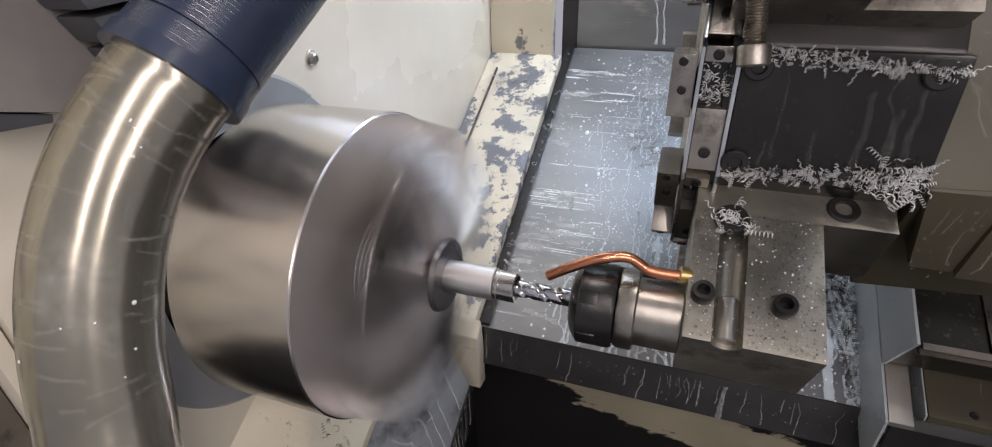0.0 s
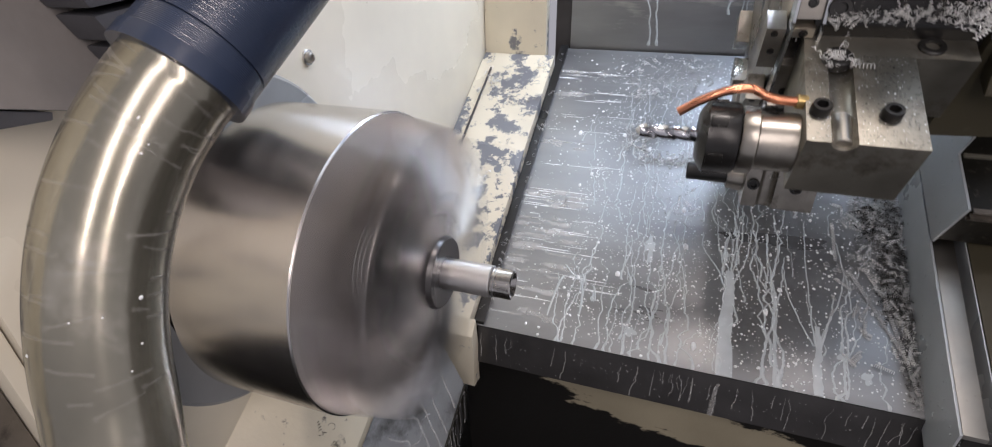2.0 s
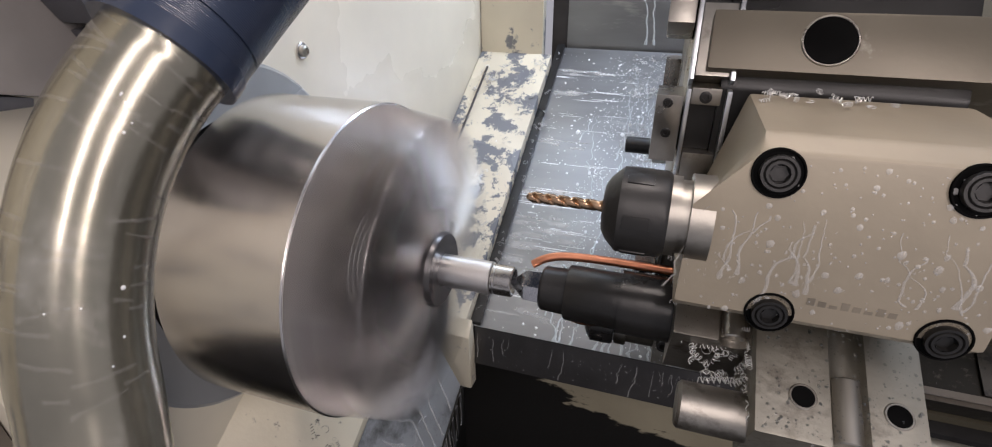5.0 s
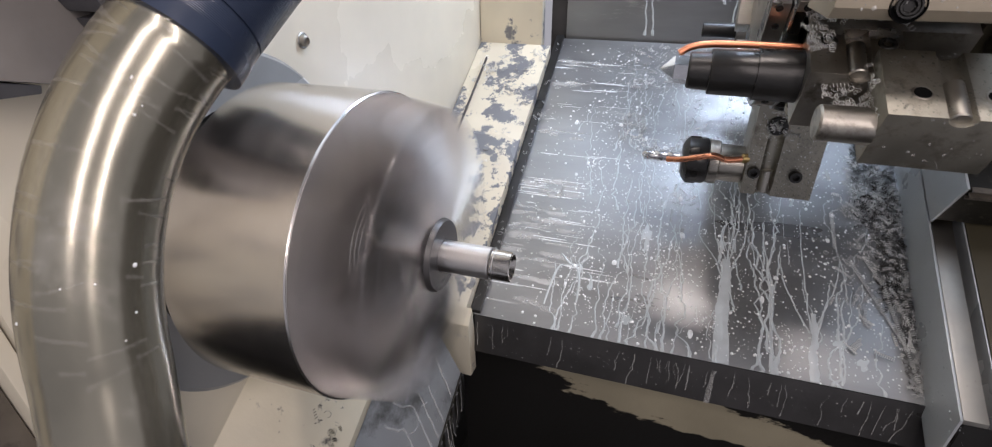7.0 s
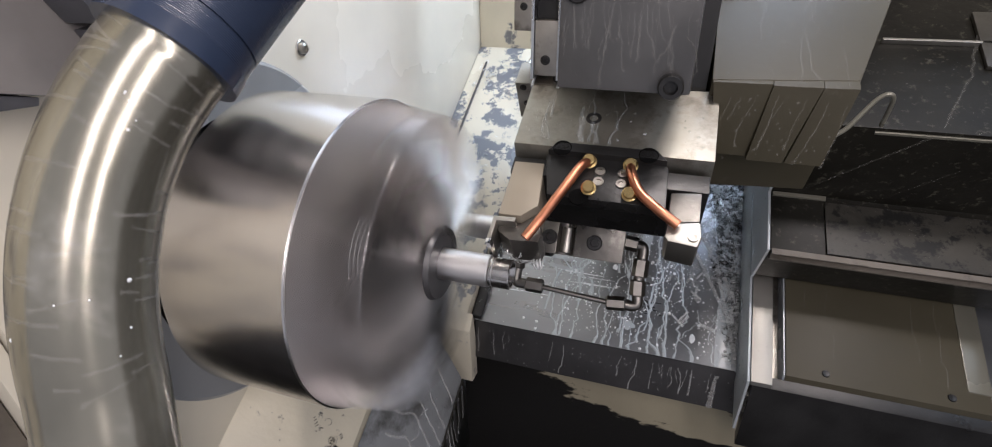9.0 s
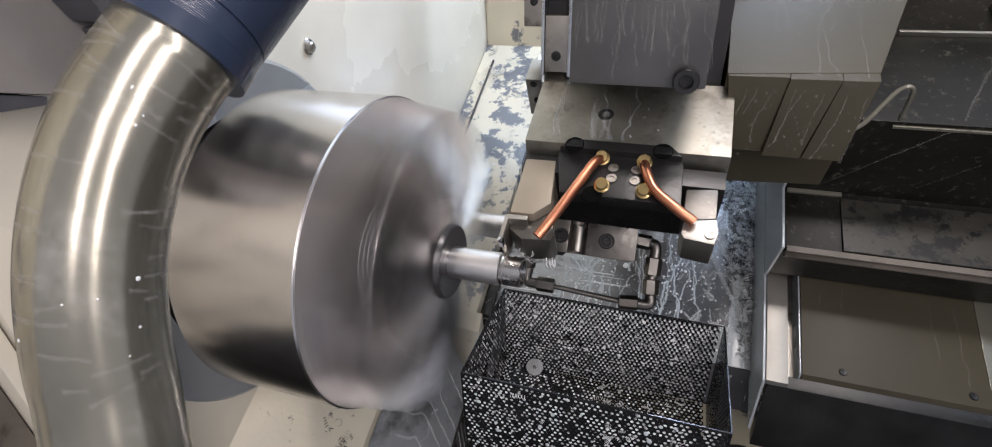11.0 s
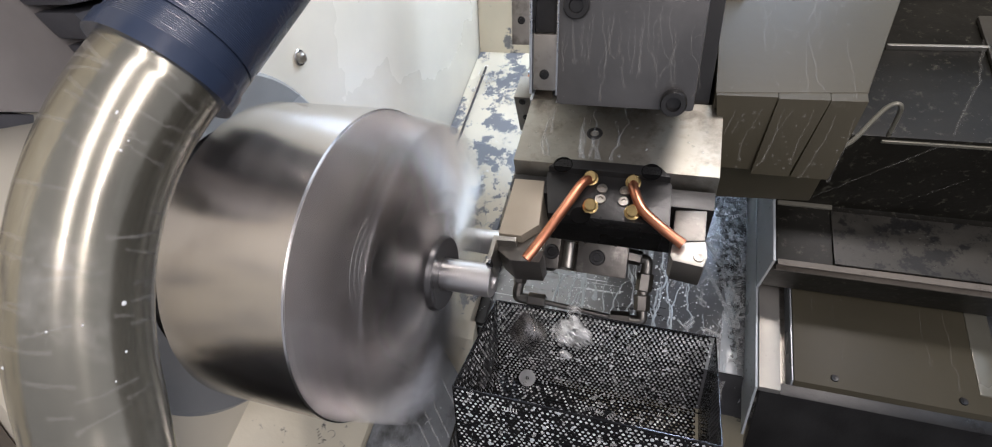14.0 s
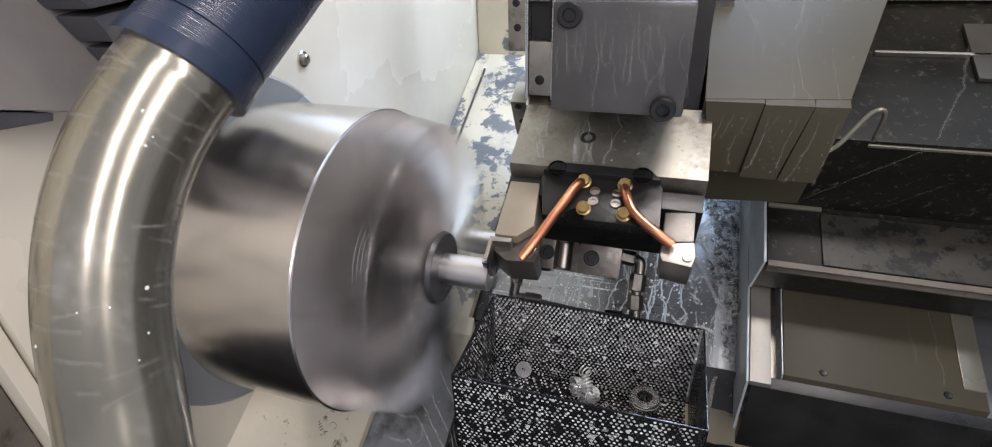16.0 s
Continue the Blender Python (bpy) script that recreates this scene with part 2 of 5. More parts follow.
    return Matrix.Translation(p) @ (q - p).to_track_quat("X", "Z").to_matrix().to_4x4()


def rod(p, q, r, seg=20, c=0.0, bm=None):
    n = (Vector(q) - Vector(p)).length
    c = c or r * 0.12
    return revolve([(0, 0), (0, r - c), (c, r), (n - c, r), (n, r - c), (n, 0)], seg, m=along(p, q), bm=bm)


def smooth_path(pts, n=8):
    pts = [Vector(p) for p in pts]
    ext = [2 * pts[0] - pts[1]] + pts + [2 * pts[-1] - pts[-2]]
    out = []
    for i in range(1, len(ext) - 2):
        a, b, c, d = ext[i - 1:i + 3]
        for k in range(n):
            t = k / n
            out.append(0.5 * ((2 * b) + (c - a) * t + (2 * a - 5 * b + 4 * c - d) * t * t + (3 * b - a - 3 * c + d) * t ** 3))
    out.append(pts[-1])
    return out


def sweep(pts, r, seg=14, n=8, bm=None, hollow=False):
    path = smooth_path(pts, n) if n > 1 else [Vector(p) for p in pts]
    bm = bm or bmesh.new()
    rings = []
    up = Vector((0.13, 0.31, 0.94)).normalized()
    for i, p in enumerate(path):
        t = (path[min(i + 1, len(path) - 1)] - path[max(i - 1, 0)]).normalized()
        a = (up - t * up.dot(t)).normalized()
        up = a
        b = t.cross(a)
        rr = r(i / (len(path) - 1)) if callable(r) else r
        rings.append([bm.verts.new(p + rr * (a * math.cos(w) + b * math.sin(w))) for w in (2 * math.pi * k / seg for k in range(seg))])
    for A, B in zip(rings, rings[1:]):
        for k in range(seg):
            j = (k + 1) % seg
            bm.faces.new((A[k], A[j], B[j], B[k]))
    if not hollow:
        bm.faces.new(rings[0])
        bm.faces.new(rings[-1][::-1])
    return bm


def structure(name, bm, mat, label="", category="", smooth=35):
    return tagged(link(name, bm, mat, None, smooth), label, category, kind="structure")


# ================= the cabinet =================
def slope_prism(poly, x0, x1, w=0.001):
    """A section of (y, height over the cover) extruded along x."""
    return prism([(y, slope_z(y) + h / math.cos(SL)) for y, h in poly], x0, x1, "x", w)


def cabinet():
    structure("way_cover", slope_prism([(0.195, 0), (0.645, 0), (0.645, -0.02), (0.215, -0.02)], -0.015, 1.1, 0.0015), COVER, "wet grey steel way cover streaked with coolant", "machine cover")
    structure("cover_lip", prism([(0.1940, -0.2212), (0.213, slope_z(0.195) - 0.024), (0.205, -0.276), (0.187, -0.274)], -0.013, 1.1, "x", 0.001), LIP, "dark folded steel lip below the way cover", "machine cover")
    structure("wall_low", box((-0.05, 0.235, -0.9), (1.1, 0.25, -0.245), 0), GRIME, "cream lower panel under black oily grime", "panel")
    z0 = slope_z(0.645)
    structure("panel_back", box((-0.005, 0.652, z0 - 0.02), (1.1, 0.664, 0.93), 0.001), COVER, "grey steel back panel with dried coolant runs", "panel")
    # solid dark strip set in the gap for the shade inside it
    structure("panel_gap", box((-0.034, 0.668, z0 - 0.05), (0.0, 0.69, 0.93), 0), LIP, "dark strip that paints the shade in the gap by the back panel", "panel")
    structure("cover_seal", slope_prism([(0.196, 0.001), (0.644, 0.001), (0.644, 0.005), (0.196, 0.005)], -0.019, -0.006, 0.0006), BLACK, "black rubber wiper strip along the trim", "trim")
    structure("trim_slope", slope_prism([(0.185, 0.018), (0.60, 0.018), (0.60, -0.01), (0.185, -0.02)], -0.14, -0.020, 0.001), CREAM_WORN, "cream painted trim with worn grey stains beside the cover", "trim")
    structure("trim_end", prism([(0.172, -0.2215), (0.186, -0.205), (0.1905, -0.24), (0.1905, -0.306), (0.172, -0.303)], -0.105, -0.0125, "x", 0.001), CREAM_DIRTY, "cream painted lower end of the trim", "trim")
    structure("trim_upright", box((-0.14, 0.60, slope_z(0.60) - 0.02), (-0.035, 0.62, 0.93), 0.001), CREAM_DIRTY, "upright cream painted trim with stains", "trim")
    # a lighter strip with a dark seam on the headstock wall, beside the trim
    structure("trim_seam", slope_prism([(0.36, 0.021), (0.56, 0.021), (0.56, 0.024), (0.36, 0.024)], -0.118, -0.1155, 0), LIP, "dark open seam in the trim", "trim")
    structure("wall_headstock", prism([(-0.148, 0.93), (-0.148, -0.050), (-0.060, -0.215), (0.62, -0.215), (0.62, 0.93)], -0.17, -0.141, "x", 0.002), CREAM, "cream painted headstock wall", "wall")
    structure("door_seal", box((-0.178, -0.158, -0.9), (-0.146, -0.149, 0.93), 0.001), CREAM, "pale edge of the door frame", "trim")
    structure("door_track", box((-0.20, -0.176, -0.9), (-0.158, -0.159, 0.93), 0.001), TRACK, "brown greasy door track", "trim")
    structure("wall_front", box((-0.22, -0.42, -0.9), (-0.172, -0.177, 0.93), 0.001), CREAM_DIRTY, "cream painted front panel beside the door", "wall")
    # added black block: gives the chuck's underside something dark to reflect
    structure("door_bellows", box((-0.176, -0.42, -0.9), (-0.1425, -0.1485, -0.092), 0.003), BLACK_PLATE, "black block added below the door track to darken the chuck's reflection", "bellows")
    # added backing that stops the bright sky showing below the wall
    structure("wall_rear", box((-0.20, -0.148, -0.9), (-0.1725, 0.62, 0.02), 0), DARK, "dark block added behind the headstock wall to close off outside light", "wall")
    # chute below the chuck: cross-section in x, running down the slope
    sect = [(-0.17, -0.125), (-0.14, -0.135), (-0.115, -0.159), (-0.060, -0.214), (-0.060, -0.30), (-0.17, -0.30)]

    def chute(name, sect, y0, y1, mat, label):
        bm = bmesh.new()
        ends = [max(y0, (-0.154 - 0.474 * h) / 1.135) for x, h in sect]
        a = [bm.verts.new((x, y1, h + TAN * y1)) for x, h in sect]
        b = [bm.verts.new((x, y, h + TAN * y)) for (x, h), y in zip(sect, ends)]
        bm.faces.new(a)
        bm.faces.new(b[::-1])
        for i in range(len(sect)):
            j = (i + 1) % len(sect)
            bm.faces.new((a[i], b[i], b[j], a[j]))
        bmesh.ops.recalc_face_normals(bm, faces=bm.faces)
        structure(name, bevel(bm, 0.002), mat, label, "chute")
    chute("chute", sect, -0.147, 0.171, CREAM_GRIMY, "cream painted sloping plate below the chuck with grime")
    chute("chute_box", [(-0.059, -0.222), (-0.011, -0.3315), (-0.0105, -0.382), (-0.059, -0.382)], -0.12, 0.136, GREY, "grey sheet box below the chuck with coolant runs")
    structure("box_side", prism([(0.1355, -0.2600), (0.1355, -0.3060), (-0.060, -0.4110), (-0.060, -0.3650)], -0.0102, -0.0082, "x", 0.0006), DARK, "black ribbed side of the grey box", "chute")
    for k in range(7):
        y = 0.128 - 0.012 * k
        structure("side_rib", prism([(y, -0.2600 + TAN * (y - 0.1355)), (y, -0.3060 + TAN * (y - 0.1355)), (y - 0.004, -0.3080 + TAN * (y - 0.1355)), (y - 0.004, -0.2620 + TAN * (y - 0.1355))], -0.0081, -0.0064, "x", 0.0004), LIP, "dark upright rib on the side of the grey box", "trim")
    structure("floor", box((-0.6, -1.2, -0.95), (1.2, 0.7, -0.9), 0), DARK, "dark oily chip pan", "floor")
    # out of view: dark to hold reflections down, short so the pipe mirrors sky
    structure("wall_right", box((1.1, -0.15, -0.9), (1.12, 0.7, 0.93), 0), DARK, "unseen dark end wall that keeps reflections on the right down", "wall")
    # unseen roof, shuts out sky light; grey keeps the cover's mirror image dim
    structure("ceiling", box((-0.22, -0.15, 0.98), (1.12, 0.7, 1.0), 0), GREY, "unseen grey roof that blocks sky light and dims the cover's reflection", "ceiling")
    # out of view: blocks sky light and darkens what the chuck reflects
    structure("door_header", box((-0.22, -0.45, 0.75), (1.12, -0.42, 1.0), 0), DARK, "unseen dark panel added above the front opening to darken reflections", "wall")


cabinet()


def wall_screw():
    w = tagged(new("wall_screw"), "steel button screw with a washer in the cream headstock wall", "screw")
    part("washer", revolve([(0, 0), (0, 0.0072), (0.0015, 0.0072), (0.002, 0.0066), (0.002, 0)], 28), STEEL, w)
    part("head", revolve([(0.002, 0), (0.002, 0.0052), (0.005, 0.0046), (0.006, 0.003), (0.0042, 0.0026), (0.0042, 0)], 24), STEEL_DULL, w)
    w.matrix_world = pose(-0.141, 0.134, 0.106)


def slide_cover():
    """The dark ribbed cover and its bracket high on the headstock wall."""
    c = tagged(new("ribbed_cover"), "black ribbed cover on a grey-brown bracket at the headstock wall", "cover")
    part("bracket", prism([(-0.146, 0.180), (-0.121, 0.138), (-0.078, 0.124), (-0.02, 0.120), (-0.02, 0.30), (-0.146, 0.30)], -0.1405, -0.112, "x", 0.003), BRACKET, c)
    part("edge_seal", prism([(-0.149, 0.184), (-0.121, 0.1375), (-0.0985, 0.1300), (-0.1000, 0.1262), (-0.1250, 0.1295), (-0.1560, 0.1790)], -0.1402, -0.1135, "x", 0.001), RIB, c, "black worn rubber edge seal")
    for k in range(8):
        d = 0.0160 * k
        y0, z0 = -0.058 - 0.55 * d, 0.128 + d
        part("rib", prism([(y0, z0), (0.0, z0 + 0.006), (0.0, z0 + 0.019), (y0 - 0.007, z0 + 0.013)], -0.111, -0.084 + 0.003 * (k % 2), "x", 0.003), RIB, c)
    part("wire", sweep([(-0.078, -0.075, 0.225), (-0.077, -0.066, 0.200), (-0.078, -0.052, 0.183), (-0.080, -0.040, 0.172)], 0.0014, 8), BAR, c)


wall_screw(), slide_cover()


# ================= chuck and bar =================
def chuck():
    c = tagged(new("chuck"), "polished steel lathe chuck spinning with the bar", "chuck")
    R = 0.105
    part("body", revolve([(-0.135, 0), (-0.135, 0.085), (-0.086, 0.085), (-0.084, 0.102), (-0.082, R), (-0.0008, R), (0, R - 0.0008), (0, 0.03), (0, 0)], 128), STEEL, c)
    part("face", revolve([(0.0002, 0.0215), (0.0004, 0.022), (0.0004, R - 0.0012), (0.0001, R - 0.0010)], 96), FACE, c, "matt turned front face")
    # dark ring stands in for the shaded recess bored in the jaws' front
    part("sleeve", revolve([(0.0405, 0.0112), (0.0405, 0.0255), (0.043, 0.0248), (0.044, 0.024), (0.044, 0.0112), (0.0405, 0.0112)], 64), LIP, c, "dark ring round the bar for the jaws' shaded front recess")
    for k in range(12):
        bm = bmesh.new()
        prism([(0.0010, 0.0125), (0.0010, 0.1040), (0.0395, 0.0975), (0.0405, 0.0965), (0.0405, 0.0255), (0.0380, 0.0125)], -0.0034, 0.0034, "z", 0, bm)
        bmesh.ops.transform(bm, matrix=pose(0, 0, 0, 30 * k), verts=bm.verts)
        part("jaw", bevel(bm, 0.0006), JAW, c)
    # no bore is cut: a black disc paints its dark inside
    part("bore_ring", revolve([(0.0002, 0.0), (0.0010, 0.012), (0.0010, 0.0205), (0.0002, 0.0213), (-0.0005, 0.0)], 64), BLACK, c, "flat black disc for the shade of the bore")
    for r in (0.036, 0.041, 0.046):
        part("turned_groove", revolve([(0.0003, r - 0.0005), (0.0007, r), (0.0003, r + 0.0005), (0.0001, r), (0.0003, r - 0.0005)], 96), STEEL, c)
    return c


def bar():
    b = tagged(new("bar"), "bright turned steel bar held in the chuck", "bar")
    part("stock", revolve([(-0.02, 0), (-0.02, 0.0108), (0.0770, 0.0108), (0.0777, 0.0102), (0.0777, 0.0050), (0.0762, 0.0048), (0.0762, 0)], 48), BAR, b)
    return b


def cut_ring():
    """The turned end of the bar, which is parted off and drops into the basket."""
    r = tagged(new("cut_ring"), "freshly turned bright steel ring parted off the bar", "machined part")
    part("ring", revolve([(-0.0070, 0.0050), (-0.0070, 0.0094), (-0.0066, 0.0098), (0.0064, 0.0098), (0.0070, 0.0092), (0.0070, 0.0082), (0.0040, 0.0052), (-0.0070, 0.0050)], 48), STEEL, r)
    part("turned_line", revolve([(-0.0052, 0.0097), (-0.0050, 0.00995), (-0.0044, 0.00995), (-0.0042, 0.0097), (-0.0052, 0.0097)], 48), BAR, r)
    return r


CHUCK, STOCK, CUT_RING = chuck(), bar(), cut_ring()
fl = structure("flange", revolve([(-0.141, 0), (-0.141, 0.125), (-0.112, 0.125), (-0.109, 0.122), (-0.109, 0.09), (-0.139, 0.085), (-0.139, 0)], 96), GREY, "grey round spindle flange on the headstock", "flange")


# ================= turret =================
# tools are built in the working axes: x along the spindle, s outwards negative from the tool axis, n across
def cap_screw(parent, at, out, r, h, name="cap_screw"):
    """A socket head seen from out: a ring with a hexagonal socket."""
    bm = bmesh.new()
    m = along(at, Vector(at) + Vector(out))
    revolve([(0, 0), (0, r * 0.9), (h * 0.1, r), (h * 0.85, r), (h, r * 0.9), (h, r * 0.56), (h * 0.45, r * 0.5), (h * 0.45, 0)], 24, m=m, bm=bm)
    return part(name, bm, BLACK, parent)


def holder(name, angle, label, out=0.0):
    ob = new(name, bpy.data.meshes.new(name))
    ob.parent = TURRET
    ob.matrix_local = pose(0, 0, 0, angle) @ Matrix.Translation((0, -RT - out, 0))
    ob["label"] = label
    return ob


def fill(ob, bm, mat):
    me = ob.data
    bmesh.ops.recalc_face_normals(bm, faces=bm.faces)
    bm.to_mesh(me)
    bm.free()
    me.materials.append(mat)
    me.shade_smooth()
    me.set_sharp_from_angle(angle=math.radians(35))
    return ob


def collet_nut(parent, x, r, n=6, length=0.027):
    bm = revolve([(x, 0), (x, r * 0.62), (x + 0.002, r * 0.80), (x + 0.006, r), (x + length - 0.002, r), (x + length, r * 0.95), (x + length, 0)], 64)
    part("collet_nut", bm, BLACK, parent)
    for k in range(n):
        a = 2 * math.pi * (k + 0.3) / n
        b = box((x + 0.007, -0.004, -0.0015), (x + 0.018, 0.004, 0.0012), 0.001)
        bmesh.ops.transform(b, matrix=Matrix.Rotation(a, 4, "X") @ Matrix.Translation((0, 0, r)), verts=b.verts)
        part("nut_slot", b, BLACK_PLATE, parent)


def twist_drill(parent, x0, x1, r, mat, name="drill", turns=2.0, centre=(0, 0, 0)):
    """Fluted drill from its tip x0 to the collet at x1."""
    bm = bmesh.new()
    seg, nx = 20, 60
    rings = []
    for i in range(nx + 1):
        t = i / nx
        x = x0 + (x1 - x0) * t
        tip = min(1.0, 0.05 + (x - x0) / (r * 0.7))
        tw = turns * 2 * math.pi * t
        ring = []
        for k in range(seg):
            a = 2 * math.pi * k / seg
            f = 1.0 - 0.42 * max(0.0, math.cos(2 * a)) ** 2
            ring.append(bm.verts.new((x, r * tip * f * math.cos(a + tw), r * tip * f * math.sin(a + tw))))
        rings.append(ring)
    for A, B in zip(rings, rings[1:]):
        for k in range(seg):
            j = (k + 1) % seg
            bm.faces.new((A[k], A[j], B[j], B[k]))
    bm.faces.new(rings[0])
    bm.faces.new(rings[-1][::-1])
    bmesh.ops.translate(bm, vec=centre, verts=bm.verts)
    part(name, bm, mat, parent)


def block_with_groove(x0, x1, s0, s1, n0, n1, gx):
    """A clamping block whose upper side has a half-round groove across it."""
    poly = [(x0, n0), (x1, n0), (x1, n1)]
    r = 0.0075
    for k in range(9):
        a = math.pi * k / 8
        poly.append((gx + r * math.cos(a), n1 - r * math.sin(a) * 0.9))
    poly.append((x0, n1))
    return prism(poly, s0, s1, "y", 0.0012)


def turret():
    t = tagged(new("turret"), "twelve-sided tool turret with oily black facets and mounted tools", "turret")
    return t


TURRET = turret()


def drum():
    ra = 0.140
    seg = 12
    bm = bmesh.new()
    rc = ra / math.cos(math.pi / seg)
    poly = [(rc * math.cos(2 * math.pi * (k + 0.5) / seg), rc * math.sin(2 * math.pi * (k + 0.5) / seg)) for k in range(seg)]
    prism(poly, 0.004, 0.108, "x", 0, bm)
    part("drum", bevel(bm, 0.002), BLACK_PLATE, TURRET, "black oily drum")
    part("face_ring", revolve([(-0.012, 0), (-0.012, 0.118), (-0.008, 0.126), (0.005, 0.128), (0.005, 0)], 64), STEEL_DULL, TURRET, "wet steel face ring")
    part("neck", revolve([(0.106, 0), (0.106, 0.070), (0.125, 0.070), (0.125, 0)], 64), DARK, TURRET)
    def turned(bm, a):
        bmesh.ops.transform(bm, matrix=pose(0, 0, 0, a), verts=bm.verts)
        return bm
    for k in range(12):
        a = 30 * k
        plate = part("edge_plate", turned(box((-0.0088, -ra - 0.004, -0.0340), (0.0072, -ra + 0.018, 0.0030), 0.0008), a), STEEL_DULL, TURRET)
        second = part("edge_plate", turned(box((-0.0088, -ra - 0.004, 0.0285), (0.0052, -ra + 0.018, 0.0370), 0.0008), a), STEEL_DULL, TURRET)
        part("pocket_floor", turned(box((-0.0088, -ra + 0.004, 0.0032), (0.0072, -ra + 0.018, 0.0283), 0), a), BLACK, TURRET)
        # thin bright strips added to draw the gleam of the sheet edges
        part("rim_strip", turned(box((0.0075, -ra - 0.0065, -0.0365), (0.0098, -ra + 0.012, 0.0365), 0.0006), a), BRIGHT, TURRET, "thin bright strip that draws the gleam along the facet's edge")
        part("rim_strip", turned(box((-0.0112, -ra - 0.0055, -0.0365), (-0.0091, -ra + 0.012, 0.0365), 0.0006), a), BRIGHT, TURRET, "thin bright strip that draws the gleam along the facet's edge")
        key = part("key_plate", turned(box((-0.0255, -ra + 0.002, -0.0050), (-0.0120, -ra + 0.024, 0.0310), 0.0008), a), STEEL_DULL, TURRET)
        for own, x, z, r in ((plate, -0.0008, -0.023, 0.0034), (second, -0.002, 0.0325, 0.0030), (key, -0.0185, 0.011, 0.0026), (key, -0.0195, 0.027, 0.0026)):
            top = -ra + (0.002 if own is key else -0.004)
            part("small_screw", turned(revolve([(0, 0), (0, r), (0.0008, r), (0.0010, r * 0.85), (0.0010, r * 0.5), (0.0003, r * 0.45), (0.0003, 0)], 16, m=along((x, top, z), (x, -1, z))), a), BLACK, own)


drum()


def drill_holder():
    h = holder("drill_holder", 60, "wet nickel-plated drill holder block with a black collet nut", 0.04)
    bm = block_with_groove(0.0, 0.068, -0.022, 0.062, -0.024, 0.028, 0.022)
    prism([(0.0, -0.024), (0.104, -0.024), (0.104, 0.028), (0.0, 0.028)], 0.060, 0.088, "y", 0, bm)
    fill(h, bm, NICKEL)
    part("shank", rod((-0.03, 0, 0), (0.002, 0, 0), 0.0205, 40), STEEL_DULL, h)
    bm = revolve([(-0.036, 0), (-0.036, 0.0235), (-0.034, 0.0245), (-0.026, 0.0245), (-0.025, 0.0235), (-0.025, 0)], 12)
    part("hex_collar", bm, STEEL_DULL, h)
    collet_nut(h, -0.064, 0.0255)
    twist_drill(h, -0.108, -0.062, 0.0055, CARBIDE, turns=1.6)
    part("coolant_pipe", sweep([(-0.079, 0.004, 0.018), (-0.066, 0.008, 0.026), (-0.05, 0.014, 0.031), (-0.034, 0.018, 0.031), (-0.022, 0.014, 0.028), (-0.012, 0.014, 0.026), (0.002, 0.016, 0.024)], 0.0032, 12), COPPER, h, "bent copper coolant pipe")
    part("fitting", rod((-0.005, 0.016, 0.0245), (0.002, 0.016, 0.0235), 0.005, 12), BRASS, h)
    for x in (0.008, 0.048):
        cap_screw(h, (x, 0.004, 0.024), (0, 0, 1), 0.0062, 0.011, "set_screw")
    part("dowel", rod((0.022, -0.019, 0.0225), (0.022, 0.006, 0.0225), 0.0058, 20), STRIP, h)
    cap_screw(h, (0.02, 0.055, 0.024), (0, 0, 1), 0.0095, 0.008)
    cap_screw(h, (0.078, 0.072, 0.024), (0, 0, 1), 0.0085, 0.006)


def chamfer_holder():
    h = holder("chamfer_holder", 0, "dark steel double tool block with a chamfering drill")
    bm = block_with_groove(0.0, 0.058, -0.024, 0.065, -0.026, 0.026, 0.030)
    prism([(0.0, -0.026), (0.104, -0.026), (0.104, 0.026), (0.0, 0.026)], 0.022, 0.044, "y", 0, bm)
    fill(h, bm, STEEL_DULL)
    part("shank", revolve([(-0.062, 0), (-0.062, 0.0165), (-0.061, 0.0172), (-0.030, 0.0172), (-0.030, 0.0190), (0.002, 0.0190), (0.002, 0)], 40), BLACK, h)
    part("collar", revolve([(-0.078, 0), (-0.078, 0.0125), (-0.0765, 0.0138), (-0.060, 0.0145), (-0.060, 0)], 32), BLACK, h)
    part("chamfer_tip", revolve([(-0.099, 0), (-0.098, 0.0010), (-0.088, 0.0105), (-0.077, 0.0110), (-0.077, 0)], 6), CARBIDE, h)
    part("coolant_pipe", sweep([(-0.086, 0.012, 0.006), (-0.078, 0.016, 0.009), (-0.066, 0.019, 0.010), (-0.04, 0.0205, 0.010), (0.002, 0.0205, 0.010)], 0.0027, 12), COPPER, h, "straight copper coolant pipe")
    part("dowel", rod((0.030, -0.020, 0.0205), (0.030, 0.010, 0.0205), 0.0062, 20), STRIP, h)
    for x in (0.012, 0.048):
        cap_screw(h, (x, 0.008, 0.023), (0, 0, 1), 0.006, 0.004, "set_screw")
    part("second_dowel", rod((0.077, -0.064, 0.030), (0.077, -0.034, 0.030), 0.0062, 20), STRIP, h)
    part("second_block", block_with_groove(0.038, 0.107, -0.067, -0.008, -0.012, 0.035, 0.077), NICKEL, h)
    part("second_sleeve", rod((0.006, -0.056, 0.012), (0.040, -0.056, 0.012), 0.0120, 32), STEEL_DULL, h)
    part("second_bar", rod((0.105, -0.052, 0.004), (0.170, -0.052, 0.004), 0.0085, 24), NICKEL, h)
    for x in (0.058, 0.096):
        # flat black disc paints the shade of a threaded hole
        part("threaded_hole", revolve([(0, 0), (0, 0.0050), (0.0003, 0.0046), (0.0003, 0)], 24, m=along((x, -0.047, 0.0351), (x, -0.047, 1))), HOLE_SHADE, h)
